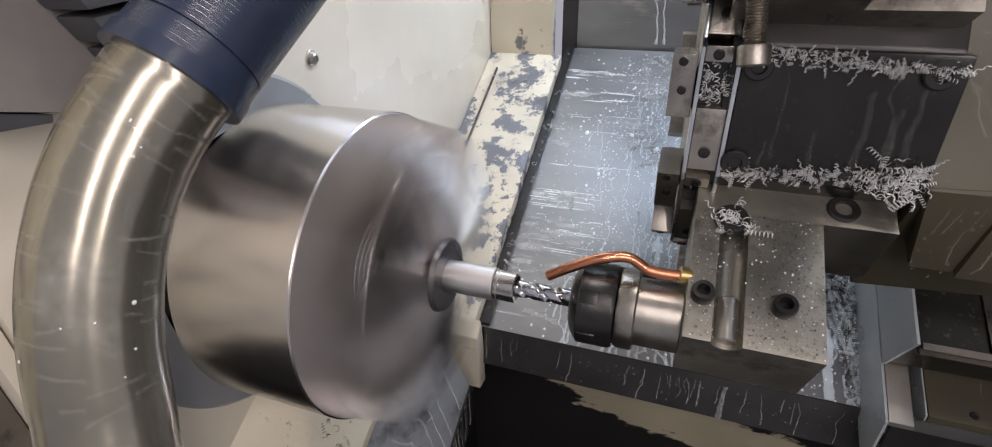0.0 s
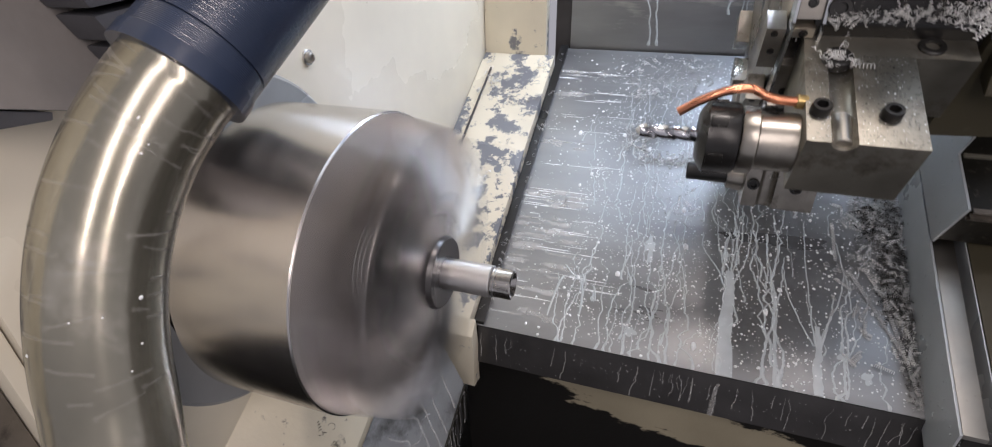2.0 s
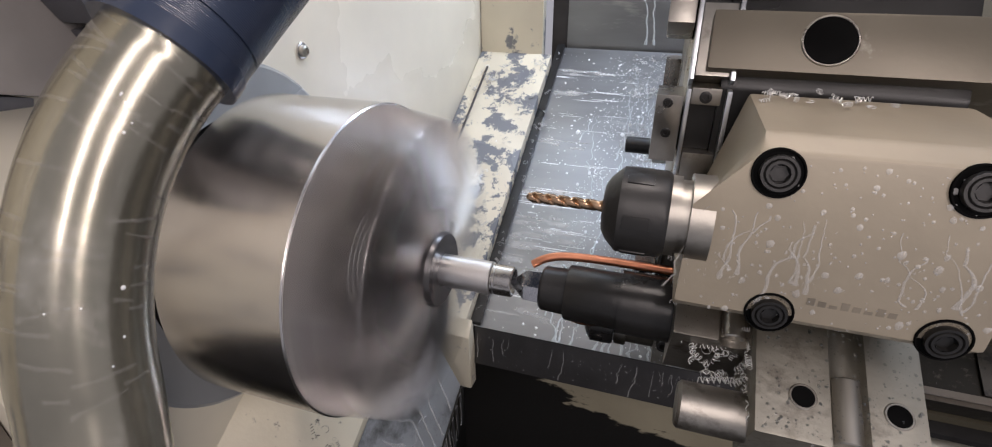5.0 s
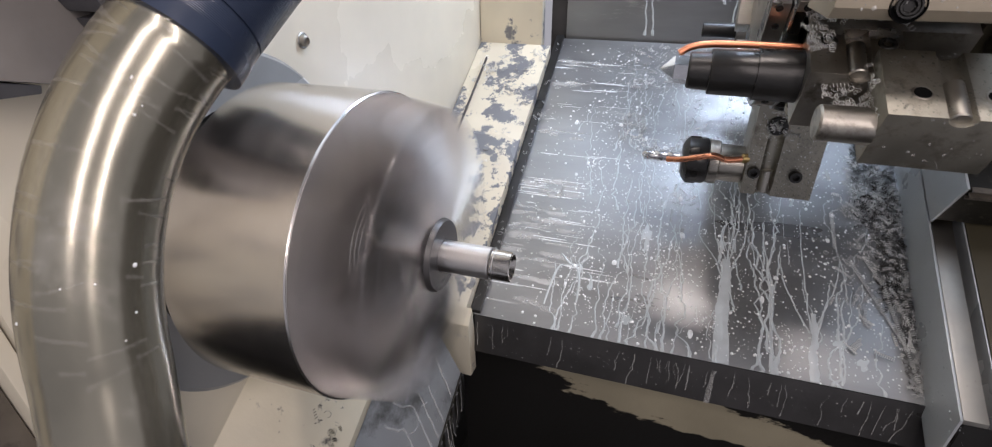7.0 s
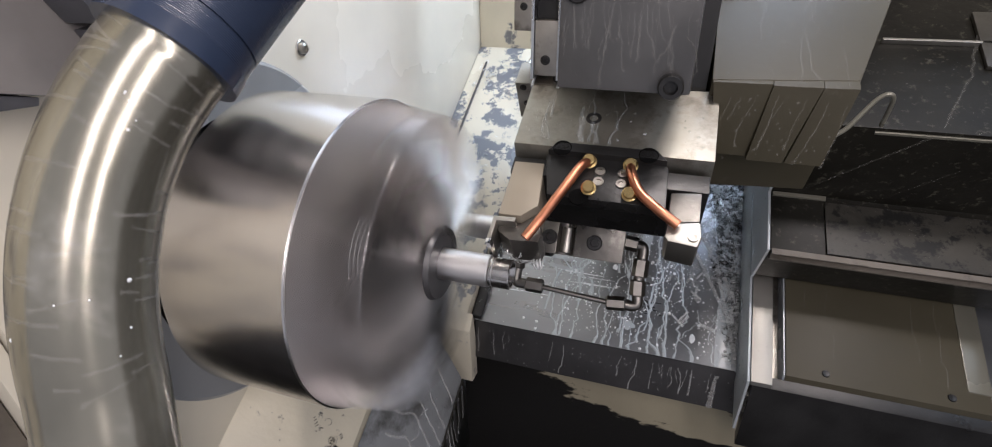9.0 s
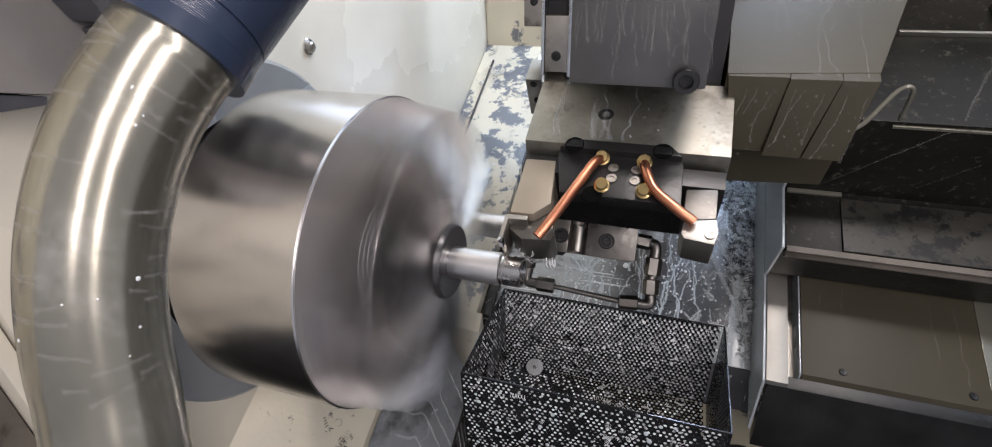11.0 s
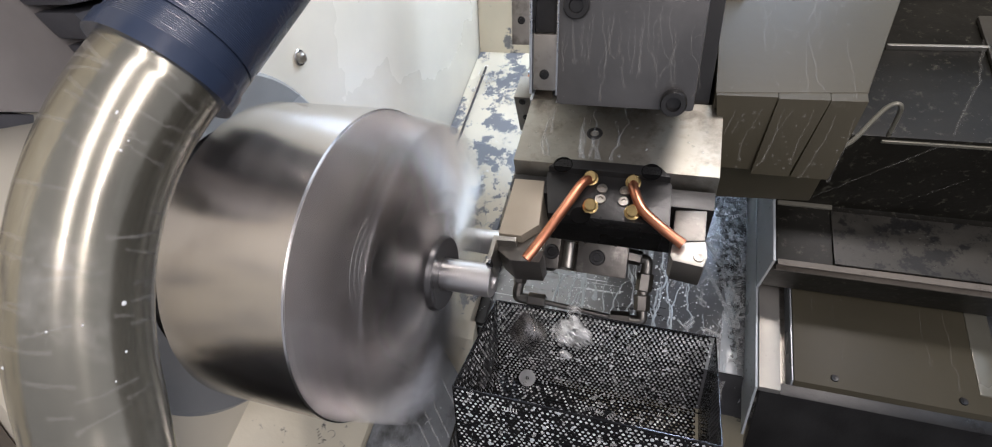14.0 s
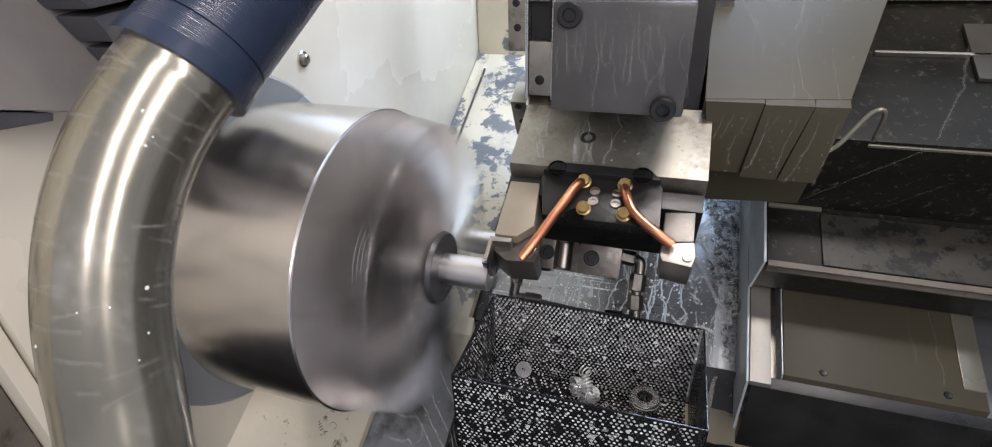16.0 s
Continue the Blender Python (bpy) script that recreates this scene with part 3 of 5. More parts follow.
        part("hole_rim", revolve([(0, 0.0048), (0, 0.0060), (0.0004, 0.0056), (0.0004, 0.0050), (0, 0.0048)], 28, m=along((x, -0.047, 0.0351), (x, -0.047, 1))), STEEL_DULL, h)


def live_holder():
    h = holder("live_tool_holder", -30, "beige coated driven tool holder with four sunk screws")
    sect = [(-0.045, -0.0355), (-0.045, 0.0105), (-0.039, 0.0325), (-0.030, 0.0375), (0.03, 0.0375), (0.03, -0.0425), (-0.037, -0.0425)]
    bm = prism(sect, -0.0055, 0.1055, "x", 0)
    for v in bm.verts:  # cut the upper corner beside the collet
        if v.co.x < 0.01 and v.co.z > 0.025:
            v.co.x += 0.022
    bevel(bm, 0.002)
    fill(h, bm, BEIGE_BLOCK)
    part("side_lug", prism([(0.104, -0.024), (0.113, -0.026), (0.120, -0.017), (0.120, 0.010), (0.115, 0.018), (0.104, 0.020)], -0.041, 0.03, "y", 0.002), BEIGE_BLOCK, h)
    for x, n, s in ((0.0225, 0.0250, -0.0412), (0.0845, 0.0260, -0.0410), (0.0315, -0.0335, -0.0448), (0.0915, -0.0325, -0.0448)):
        up = Vector((0, -1, 0.27 * (n > 0))).normalized()
        m = along((x, s, n), Vector((x, s, n)) + up)
        # black rimmed disc under the screw gives the recess its shade
        part("screw_recess", revolve([(0.0002, 0), (0.0002, 0.0084), (0.0010, 0.0086), (0.0010, 0.0092), (0.0002, 0.0094), (-0.001, 0.0094), (-0.001, 0)], 32, m=m), HOLE_SHADE, h)
        bm = revolve([(0, 0), (0, 0.0066), (0.0014, 0.0070), (0.0030, 0.0066), (0.0030, 0.0056), (0.0022, 0.0052), (0.0030, 0.0047), (0.0030, 0.0036)], 28, m=m)
        revolve([(0.0030, 0.0038), (0.0008, 0.0033), (0.0008, 0)], 6, m=m, bm=bm)
        part("sunk_screw", bm, BLACK, h)
    for k in range(8):
        part("logo_bar", box((0.0435 + 0.0040 * k, -0.04515, -0.0270), (0.0463 + 0.0040 * k, -0.0448, -0.0235 - 0.001 * (k % 3)), 0), BEIGE_MARK, h)
    part("bearing_neck", revolve([(-0.014, 0), (-0.014, 0.0172), (-0.009, 0.0172), (-0.009, 0.0158), (-0.005, 0.0158), (-0.005, 0.0188), (0.004, 0.0188), (0.004, 0)], 40, (0, -0.030, -0.003)), STEEL_DULL, h)
    bm = revolve([(-0.040, 0), (-0.040, 0.0105), (-0.038, 0.0140), (-0.033, 0.0188), (-0.015, 0.0188), (-0.013, 0.0175), (-0.013, 0)], 64, (0, -0.030, -0.003))
    nut = part("collet_nut", bm, BLACK, h)
    for k in range(6):
        b = box((-0.031, -0.0028, -0.0015), (-0.020, 0.0028, 0.0006), 0.0008)
        bmesh.ops.transform(b, matrix=Matrix.Translation((0, -0.030, -0.003)) @ Matrix.Rotation(math.pi / 3 * (k + 0.35), 4, "X") @ Matrix.Translation((0, 0, 0.0186)), verts=b.verts)
        part("nut_slot", b, BLACK_PLATE, nut)
    twist_drill(h, -0.076, -0.039, 0.0026, COPPERY, "drill", 3.0, (0, -0.030, -0.003))


def stub_holder():
    h = holder("stub_holder", 120, "dark boring sleeve block with a short black bar", 0.032)
    fill(h, block_with_groove(0.0, 0.068, -0.022, 0.062, -0.024, 0.028, 0.022), STEEL_DULL)
    part("black_bar", rod((-0.058, 0, 0), (0.002, 0, 0), 0.0095, 24), BLACK, h)
    part("collar", revolve([(-0.016, 0), (-0.016, 0.014), (-0.004, 0.016), (0.002, 0.016), (0.002, 0)], 12), STEEL_DULL, h)
    for x in (0.008, 0.048):
        cap_screw(h, (x, 0.004, 0.026), (0, 0, 1), 0.006, 0.006, "set_screw")


def boring_holder():
    h = holder("boring_bar_holder", -90, "dark steel boring bar block with coolant plumbing", 0.034)
    fill(h, block_with_groove(-0.002, 0.067, -0.014, 0.062, -0.026, 0.026, 0.019), WET_DARK)
    bm = revolve([(-0.088, 0), (-0.088, 0.008), (-0.086, 0.0105), (-0.03, 0.0125), (-0.012, 0.0135), (-0.012, 0)], 32)
    part("boring_bar", bm, BAR, h, "bright steel boring bar")
    part("bar_collar", rod((-0.016, 0, 0), (0.006, 0, 0), 0.018, 32), BLACK, h)
    part("dowel", rod((0.019, -0.012, 0.0215), (0.019, 0.010, 0.0215), 0.0050, 20), STRIP, h)
    for x in (0.005, 0.043):
        cap_screw(h, (x, 0.0, 0.0235), (0, 0, 1), 0.0064, 0.006, "set_screw")
    # the plumbing: two legs with hexagonal fittings, joined by a thin tube
    part("coolant_tube", rod((-0.001, -0.0461, 0), (0.060, -0.0497, 0), 0.0023, 14), FITTING, h)
    part("coolant_tube", rod((-0.0264, -0.004, 0.010), (-0.0254, -0.021, 0), 0.0027, 14), FITTING, h)
    for p, q, r in (((-0.0254, -0.0190), (-0.0248, -0.0330), 0.0060), ((-0.0155, -0.0460), (0.0005, -0.0461), 0.0066), ((0.0577, -0.0500), (0.0740, -0.0485), 0.0062), ((0.0828, -0.0400), (0.0818, -0.0264), 0.0066), ((0.0821, -0.0235), (0.0824, -0.0080), 0.0068), ((0.0780, 0.0035), (0.0650, 0.0047), 0.0064)):
        part("hex_fitting", rod((*p, 0), (*q, 0), r, 6, 0.0009), FITTING, h)
    for pts in ([(-0.0249, -0.032), (-0.0256, -0.041), (-0.0240, -0.0455), (-0.015, -0.046)], [(0.073, -0.0488), (0.080, -0.049), (0.0835, -0.0465), (0.0828, -0.039)], [(0.0824, -0.009), (0.0826, -0.001), (0.0812, 0.0028), (0.077, 0.0036)], [(0.0818, -0.027), (0.0821, -0.023)]):
        part("elbow", sweep([(*p, 0) for p in pts], 0.0047, 14, 5), FITTING, h)


def turning_holder():
    h = holder("turning_tool_holder", -120, "nickel and black turning tool holder with two copper coolant pipes", 0.085)
    fill(h, prism([(0.0600, 0.008), (0.0655, 0.036), (0.125, 0.036), (0.125, -0.03), (0.0600, -0.03)], -0.010, 0.117, "x", 0.0012), NICKEL)
    cap_screw(h, (0.039, 0.093, 0.0345), (0, 0, 1), 0.0052, 0.002, "top_screw")
    part("clamp_top", prism([(0.0145, 0.062), (0.021, 0.0695), (0.083, 0.0695), (0.0895, 0.062)], 0.0, 0.0368, "z", 0.0008), BLACK, h)
    part("end_face", box((-0.009, 0.047, -0.028), (0.116, 0.0602, 0.028), 0.0008), BLACK, h)
    poly = [(0.020, 0.030), (0.013, 0.060), (0.021, 0.074), (0.083, 0.074), (0.091, 0.060), (0.092, 0.030)]
    clamp = part("clamp_block", prism(poly, 0.022, 0.0315, "z", 0.0012), BLACK, h)
    for x, s, n in ((0.0235, 0.0645, 0.0366), (0.078, 0.0650, 0.0366), (0.040, 0.031, 0.0316)):
        # pocket is a disc on the surface, its shade is the black colour
        part("screw_pocket", revolve([(0, 0), (0, 0.0062), (0.0004, 0.0060), (0.0002, 0.0055), (0.0002, 0)], 24, m=along((x, s, n), (x, s, 1))), HOLE_SHADE, clamp)
    for x, s in ((0.050, 0.052), (0.050, 0.044), (0.064, 0.052), (0.064, 0.044)):
        part("plug", revolve([(0, 0), (0, 0.0034), (0.0012, 0.0032), (0.0012, 0.0016), (0.0006, 0.0014), (0.0006, 0)], 20, m=along((x, s, 0.0316), (x, s, 1))), STEEL_DULL, clamp)
    part("tool_shank", prism([(-0.0078, 0.0127), (-0.0075, 0.0555), (0.0125, 0.0560), (0.0161, 0.0224), (0.0068, 0.0128)], -0.004, 0.029, "z", 0.0010), BEIGE_BLOCK, h)
    part("tool_head", prism([(-0.0076, 0.0050), (-0.0072, 0.0124), (0.0066, 0.0125), (0.0158, 0.0215), (0.0212, 0.0062), (0.0200, 0.0005), (0.0020, -0.0010)], -0.004, 0.0215, "z", 0.0010), WET_DARK, h)
    blade = part("blade", prism([(-0.0104, -0.0060), (-0.0104, 0.0112), (0.0040, 0.0118), (0.0040, 0.0085), (-0.0078, 0.0078), (-0.0078, -0.0050)], 0.004, 0.0285, "z", 0.0005), STRIP, h, "thin parting blade")
    part("insert", box((-0.0106, -0.0085, 0.021), (-0.0076, -0.0052, 0.0282), 0.0003), CARBIDE, blade)
    part("rear_shank", prism([(0.0941, 0.022), (0.0941, 0.0440), (0.1119, 0.0462), (0.1119, 0.0255)], -0.004, 0.029, "z", 0.0012), WET_DARK, h)
    part("rear_socket", box((0.0935, 0.0468, -0.004), (0.1118, 0.0590, 0.024), 0.001), BLACK, h)
    part("rear_insert", prism([(0.0936, 0.0130), (0.0945, 0.0215), (0.1122, 0.0250), (0.1135, 0.0154), (0.1117, 0.0080), (0.0954, 0.0097)], 0.006, 0.0292, "z", 0.0012), STRIP, h)
    part("insert_screw", revolve([(0, 0), (0, 0.003), (0.001, 0.0028), (0.001, 0.0015), (0.0004, 0)], 16, m=along((0.1090, 0.0138, 0.0293), (0.1090, 0.0138, 1))), STEEL_DULL, h)
    part("coolant_pipe", sweep([(0.042, 0.057, 0.034), (0.038, 0.050, 0.0375), (0.030, 0.030, 0.037), (0.021, 0.009, 0.035), (0.014, -0.004, 0.032)], 0.0031, 14), COPPER, h, "straight copper coolant pipe")
    part("coolant_pipe", sweep([(0.068, 0.057, 0.034), (0.070, 0.048, 0.0375), (0.076, 0.036, 0.037), (0.088, 0.026, 0.0355), (0.1000, 0.0190, 0.0325)], 0.0031, 14), COPPER, h, "bent copper coolant pipe")
    for x, s in ((0.042, 0.059), (0.068, 0.059), (0.045, 0.038), (0.070, 0.037)):
        part("fitting", revolve([(0, 0), (0, 0.0048), (0.002, 0.0048), (0.0025, 0.0038), (0.006, 0.0038), (0.0065, 0.0032), (0.0065, 0)], 12, m=along((x, s, 0.0312), (x, s - 0.3, 1))), BRASS, h)


def black_plate():
    h = holder("blanking_plate", -150, "black oily plate streaked with coolant on a turret facet")
    fill(h, box((0.020, -0.024, -0.027), (0.096, 0.042, 0.034), 0.003), OILY_GREY)
    cap_screw(h, (0.085, -0.023, -0.0215), (0, -1, 0), 0.0070, 0.008)
    cap_screw(h, (0.030, -0.023, 0.027), (0, -1, 0), 0.0070, 0.004)


def empty_station():
    h = holder("empty_facet_plate", 30, "black oily empty turret facet packed with swarf at its edges")
    fill(h, box((0.0102, 0.034, -0.035), (0.110, 0.044, 0.037), 0.0015), BLACK_PLATE)
    for x, n in ((0.018, 0.028), (0.098, 0.028), (0.094, -0.026), (0.016, -0.026)):
        cap_screw(h, (x, 0.035, n), (0, -1, 0), 0.0075, 0.004)


def blank_block():
    h = holder("blank_block", -60, "grey steel clamping strip with black discs for its two screw pockets")
    fill(h, box((-0.004, 0.030, -0.032), (0.136, 0.095, -0.003), 0.0015), OLIVE_BROWN)
    for x in (0.047, 0.122):
        # no hole is cut: a black disc holds the deep pocket's shade
        part("screw_pocket", revolve([(0, 0), (0, 0.0112), (0.0006, 0.0107), (0.0002, 0.0098), (0.0002, 0)], 28, m=along((x, 0.0298, -0.0165), (x, -1, -0.0165))), HOLE_SHADE, h)
        part("pocket_rim", revolve([(0, 0.0110), (0, 0.0122), (0.0005, 0.0118), (0.0005, 0.0112), (0, 0.0110)], 36, m=along((x, 0.0299, -0.0165), (x, -1, -0.0165))), STEEL_DULL, h)


drill_holder(), chamfer_holder(), live_holder(), stub_holder(), boring_holder(), turning_holder(), black_plate(), empty_station(), blank_block()


# ================= turret slide cover: follows the turret but does not index =================
def slide_box():
    c = tagged(new("turret_slide_cover"), "grey-green stepped sheet cover behind the turret", "machine cover")
    part("upper_sheet", prism([(0.110, 0.0362), (0.1933, 0.0420), (0.2178, 0.1255), (0.276, 0.32), (0.110, 0.32)], -0.06, 0.050, "z", 0.0010), SHEET, c)
    for k, (x0, x1, b0, b1, st, sb) in enumerate(((0.1106, 0.1456, 0.1190, 0.1400, 0.0360, 0.0182), (0.1458, 0.1737, 0.1403, 0.1628, 0.0366, 0.0160), (0.1739, 0.1930, 0.1641, 0.1860, 0.0382, 0.0175))):
        bm = bmesh.new()
        v = [(x0, st - 0.0015 - 0.0012 * k, 0.0496), (x1, st - 0.0008 - 0.0012 * k, 0.0496), (b1, sb - 0.0012 * k, 0.0), (b0, sb - 0.0012 * k, 0.0)]
        lo = [bm.verts.new(p) for p in v]
        hi = [bm.verts.new((x, s + 0.03, n)) for x, s, n in v]
        bm.faces.new(lo)
        bm.faces.new(hi[::-1])
        for i in range(4):
            j = (i + 1) % 4
            bm.faces.new((lo[i], hi[i], hi[j], lo[j]))
        bmesh.ops.recalc_face_normals(bm, faces=bm.faces)
        part("step_sheet", bevel(bm, 0.0005), SHEET, c)
    # the housing below the sheets: section of (s, n), closed towards the chuck by a grey end plate
    end = [(0.054, -0.232), (0.049, -0.166), (0.117, -0.165), (0.114, -0.100), (0.150, -0.070), (0.33, -0.070), (0.33, -0.232)]
    part("end_plate", prism(end, 0.194, 0.1965, "x", 0.0006), PALE_GREY, c, "pale grey end plate with a notched outline")
    body = [(0.056, -0.230), (0.050, -0.168), (0.1172, -0.1655), (0.1142, -0.062), (0.33, -0.064), (0.33, -0.230)]
    part("housing", prism(body, 0.197, 0.80, "x", 0.0015), DARK, c, "black oily housing caked with fine chips")
    for s, n in ((0.0455, -0.1675), (0.0435, -0.1735), (0.047, -0.1800)):
        part("rail_edge", prism([(s, n), (s + 0.006, n), (s + 0.006, n + 0.0016), (s, n + 0.0016)], 0.198, 0.80, "x", 0), TRACK, c)
    part("joint_strip", prism([(0.112, -0.1650), (0.1165, -0.1650), (0.1165, -0.1625), (0.112, -0.1625)], 0.198, 0.245, "x", 0.0003), OLIVE, c)
    part("ledge_plate", prism([(0.052, -0.1652), (0.110, -0.1652), (0.110, -0.1636), (0.052, -0.1636)], 0.244, 0.40, "x", 0.0004), SPECKLED, c, "thin cover plate caked with fine chips")
    part("wall_rib", prism([(0.1125, -0.068), (0.118, -0.068), (0.118, -0.0655), (0.1125, -0.0655)], 0.250, 0.80, "x", 0.0003), OLIVE, c)
    part("shelf", prism([(0.2195, -0.063), (0.2225, -0.063), (0.2225, -0.0585), (0.2195, -0.0585)], 0.262, 0.80, "x", 0.0005), STRIP, c)
    part("shelf_wall", prism([(0.297, -0.06), (0.33, -0.06), (0.36, 0.12), (0.345, 0.12)], 0.255, 0.80, "x", 0.0005), OLIVE, c)
    part("flaked_plate", box((0.335, 0.19, -0.0625), (0.40, 0.262, -0.0585), 0.0015), FLAKED, c, "dark plate with flaking cream paint")
    # a bent bracket below the last sheet
    part("bracket", sweep([(0.2000, 0.0500, -0.004), (0.1955, 0.0440, 0.0), (0.2040, 0.0520, 0.0), (0.2254, 0.0825, 0.0), (0.2349, 0.0853, -0.002), (0.2380, 0.0850, -0.030)], 0.0016, 8, 6), OLIVE, c)
    return c


SLIDE_BOX = slide_box()


# ================= carriage cover, moving along the spindle =================
def carriage():
    c = tagged(new("carriage_cover"), "grey and dark stepped sheet covers travelling with the turret", "machine cover")
    k = 1 / math.cos(SL)
    part("step_wall", slope_prism([(0.150, -0.010), (0.148, 0.052), (0.62, 0.052), (0.62, -0.010)], 0.194, 0.1965, 0.0008), PALE_GREY, c, "pale grey sheet wall wet with coolant")
    part("first_strip", slope_prism([(0.150, 0.046), (0.40, 0.046), (0.40, 0.0505), (0.150, 0.0505)], 0.1975, 0.2165, 0.0006), STRIP, c, "bright steel strip")
    part("slot", slope_prism([(0.152, 0.010), (0.42, 0.010), (0.42, 0.030), (0.152, 0.030)], 0.198, 0.236, 0), STEEL_DULL, c)
    part("tray", slope_prism([(0.160, 0.020), (0.40, 0.020), (0.40, 0.0515), (0.160, 0.0515)], 0.228, 0.392, 0.0012), SHEET, c, "grey-green sheet tray with two screws")
    # paler plate than the tray: the light on this side is in its colour
    part("tray_side", slope_prism([(0.161, 0.012), (0.40, 0.012), (0.40, 0.0505), (0.161, 0.0505)], 0.2262, 0.2276, 0.0004), PALE_GREY, c, "upright tray side, paler to hold the light it catches")
    for x in (0.262, 0.362):
        part("tray_screw", revolve([(0, 0), (0, 0.0036), (0.0012, 0.003), (0.0012, 0.0016), (0.0006, 0)], 16, m=along((x, 0.168, slope_z(0.168) + 0.0515 * k), (x, 0.168 - 0.47, slope_z(0.168) + 0.0515 * k + 0.88))), BLACK, c)
    part("tray_end", slope_prism([(0.175, 0.020), (0.262, 0.020), (0.262, 0.0525), (0.175, 0.0525)], 0.375, 0.393, 0.001), OLIVE, c)
    part("front_edge", slope_prism([(0.150, -0.03), (0.160, -0.03), (0.160, 0.046), (0.150, 0.046)], 0.20, 0.75, 0.001), BLACK, c)
    return c


CARRIAGE = carriage()


# ================= pipe =================
def extraction_pipe():
    p = tagged(new("coolant_pipe_large"), "bent stainless pipe with dried coolant marks in a black rubber sleeve", "pipe")
    a, b, c = Vector((0.0135, -0.1250, 0.1652)), Vector((-0.0085, -0.1685, 0.1295)), Vector((0.0040, -0.1885, 0.0648))
    bend = [a * (1 - t) ** 2 + b * 2 * t * (1 - t) + c * t * t for t in (k / 16 for k in range(17))]
    pts = [Vector((0.024, -0.085, 0.192)), Vector((0.018, -0.107, 0.1786))] + bend + [Vector((0.0088, -0.1967, 0.0444)), Vector((0.0165, -0.2095, 0.0120)), Vector((0.0250, -0.2235, -0.0240)), Vector((0.045, -0.255, -0.105)), Vector((0.07, -0.29, -0.20))]
    part("tube", sweep(pts, 0.0200, 64, 4), PIPE, p)
    sl = [(0.0125, -0.1270, 0.1635), (0.0185, -0.1030, 0.1810), (0.0245, -0.0790, 0.1985), (0.032, -0.048, 0.222), (0.045, 0.005, 0.262), (0.07, 0.10, 0.33)]
    sleeve = part("sleeve", sweep(sl, lambda t: 0.0228 + 0.00005 * math.sin(1450 * t) - (0.0008 if 0.068 < t < 0.072 else 0), 48, 170), SLEEVE, p, "black rubber sleeve with moulded ribs")
    part("sleeve_lip", sweep([(0.0118, -0.1298, 0.1612), (0.0130, -0.1250, 0.1650)], 0.0236, 64, 3), SLEEVE, sleeve)
    return p


extraction_pipe()


# ================= basket =================
def perforated(w, h, pitch=0.0029, hole=0.00088):
    """A sheet in its own x and y with a hexagonal pattern of holes."""
    verts, faces = [], []
    dy = pitch * math.sqrt(3) / 2
    r0 = pitch / math.sqrt(3)
    nx, ny = int(w / pitch), int(h / dy)
    for j in range(ny):
        for i in range(nx - (j % 2)):
            cx, cy = (i + 0.5 + 0.5 * (j % 2)) * pitch, (j + 0.5) * dy
            b = len(verts)
            for r in (r0, hole):
                verts += [(cx + r * math.cos(math.pi / 3 * k + math.pi / 6), cy + r * math.sin(math.pi / 3 * k + math.pi / 6), 0) for k in range(6)]
            faces += [(b + k, b + (k + 1) % 6, b + 6 + (k + 1) % 6, b + 6 + k) for k in range(6)]
    return verts, faces, nx * pitch, ny * dy


def sheet_part(name, w, h, m, parent):
    verts, faces, _, _ = perforated(w, h)
    me = bpy.data.meshes.new(name)
    me.from_pydata([m @ Vector(v) for v in verts], [], faces)
    me.materials.append(BASKET_BLACK)
    ob = new(name, me)
    ob.parent = parent
    md = ob.modifiers.new("sheet", "SOLIDIFY")
    md.thickness, md.offset = 0.0008, 0
    return ob


def hole_film(name, w, h, m, parent, rng, share):
    """Coolant skins that stand in the holes of one sheet."""
    pitch = 0.0029
    dy = pitch * math.sqrt(3) / 2
    verts, faces = [], []
    for j in range(int(h / dy)):
        for i in range(int(w / pitch) - (j % 2)):
            if rng.random() > share:
                continue
            cx, cy, r = (i + 0.5 + 0.5 * (j % 2)) * pitch, (j + 0.5) * dy, 0.00086
            lift = rng.uniform(-0.0003, 0.0005)
            b = len(verts)
            verts += [m @ Vector((cx + r * math.cos(math.pi / 3 * k + 0.52), cy + r * math.sin(math.pi / 3 * k + 0.52), 0.0005)) for k in range(6)] + [m @ Vector((cx, cy, 0.0005 + lift))]
            faces += [(b + k, b + (k + 1) % 6, b + 6) for k in range(6)]
    me = bpy.data.meshes.new(name)
    me.from_pydata(verts, [], faces)
    me.materials.append(HOLE_FILM)
    me.shade_smooth()
    ob = new(name, me)
    ob.parent = parent
    ob["kind"] = "stuff"


def basket():
    b = tagged(new("parts_basket"), "black perforated sheet basket wet with coolant and swarf", "basket")
    W, D, H = 0.1385, 0.079, 0.066
    sheet_part("bottom", W, D, pose(0, 0, 0), b)
    sheet_part("back", W, H, pose(0, D, 0, 90), b)
    sheet_part("front", W, H, pose(0, 0, 0, 90), b)
    sheet_part("side", D, H, pose(0, 0, 0, 90, 0, 90), b)
    sheet_part("side", D, H, pose(W, 0, 0, 90, 0, 90), b)
    rng = random.Random(77)
    for w, h, m, share in ((W, H, pose(0, D - 0.001, 0, 90), 0.96), (W, H, pose(0, 0, 0, 90), 0.62), (D, H, pose(0.001, 0, 0, 90, 0, 90), 0.5), (D, H, pose(W, 0, 0, 90, 0, 90), 0.35), (W, D, pose(0, 0, 0), 0.5)):
        hole_film("coolant_skin", w, h, m, b, rng, share)
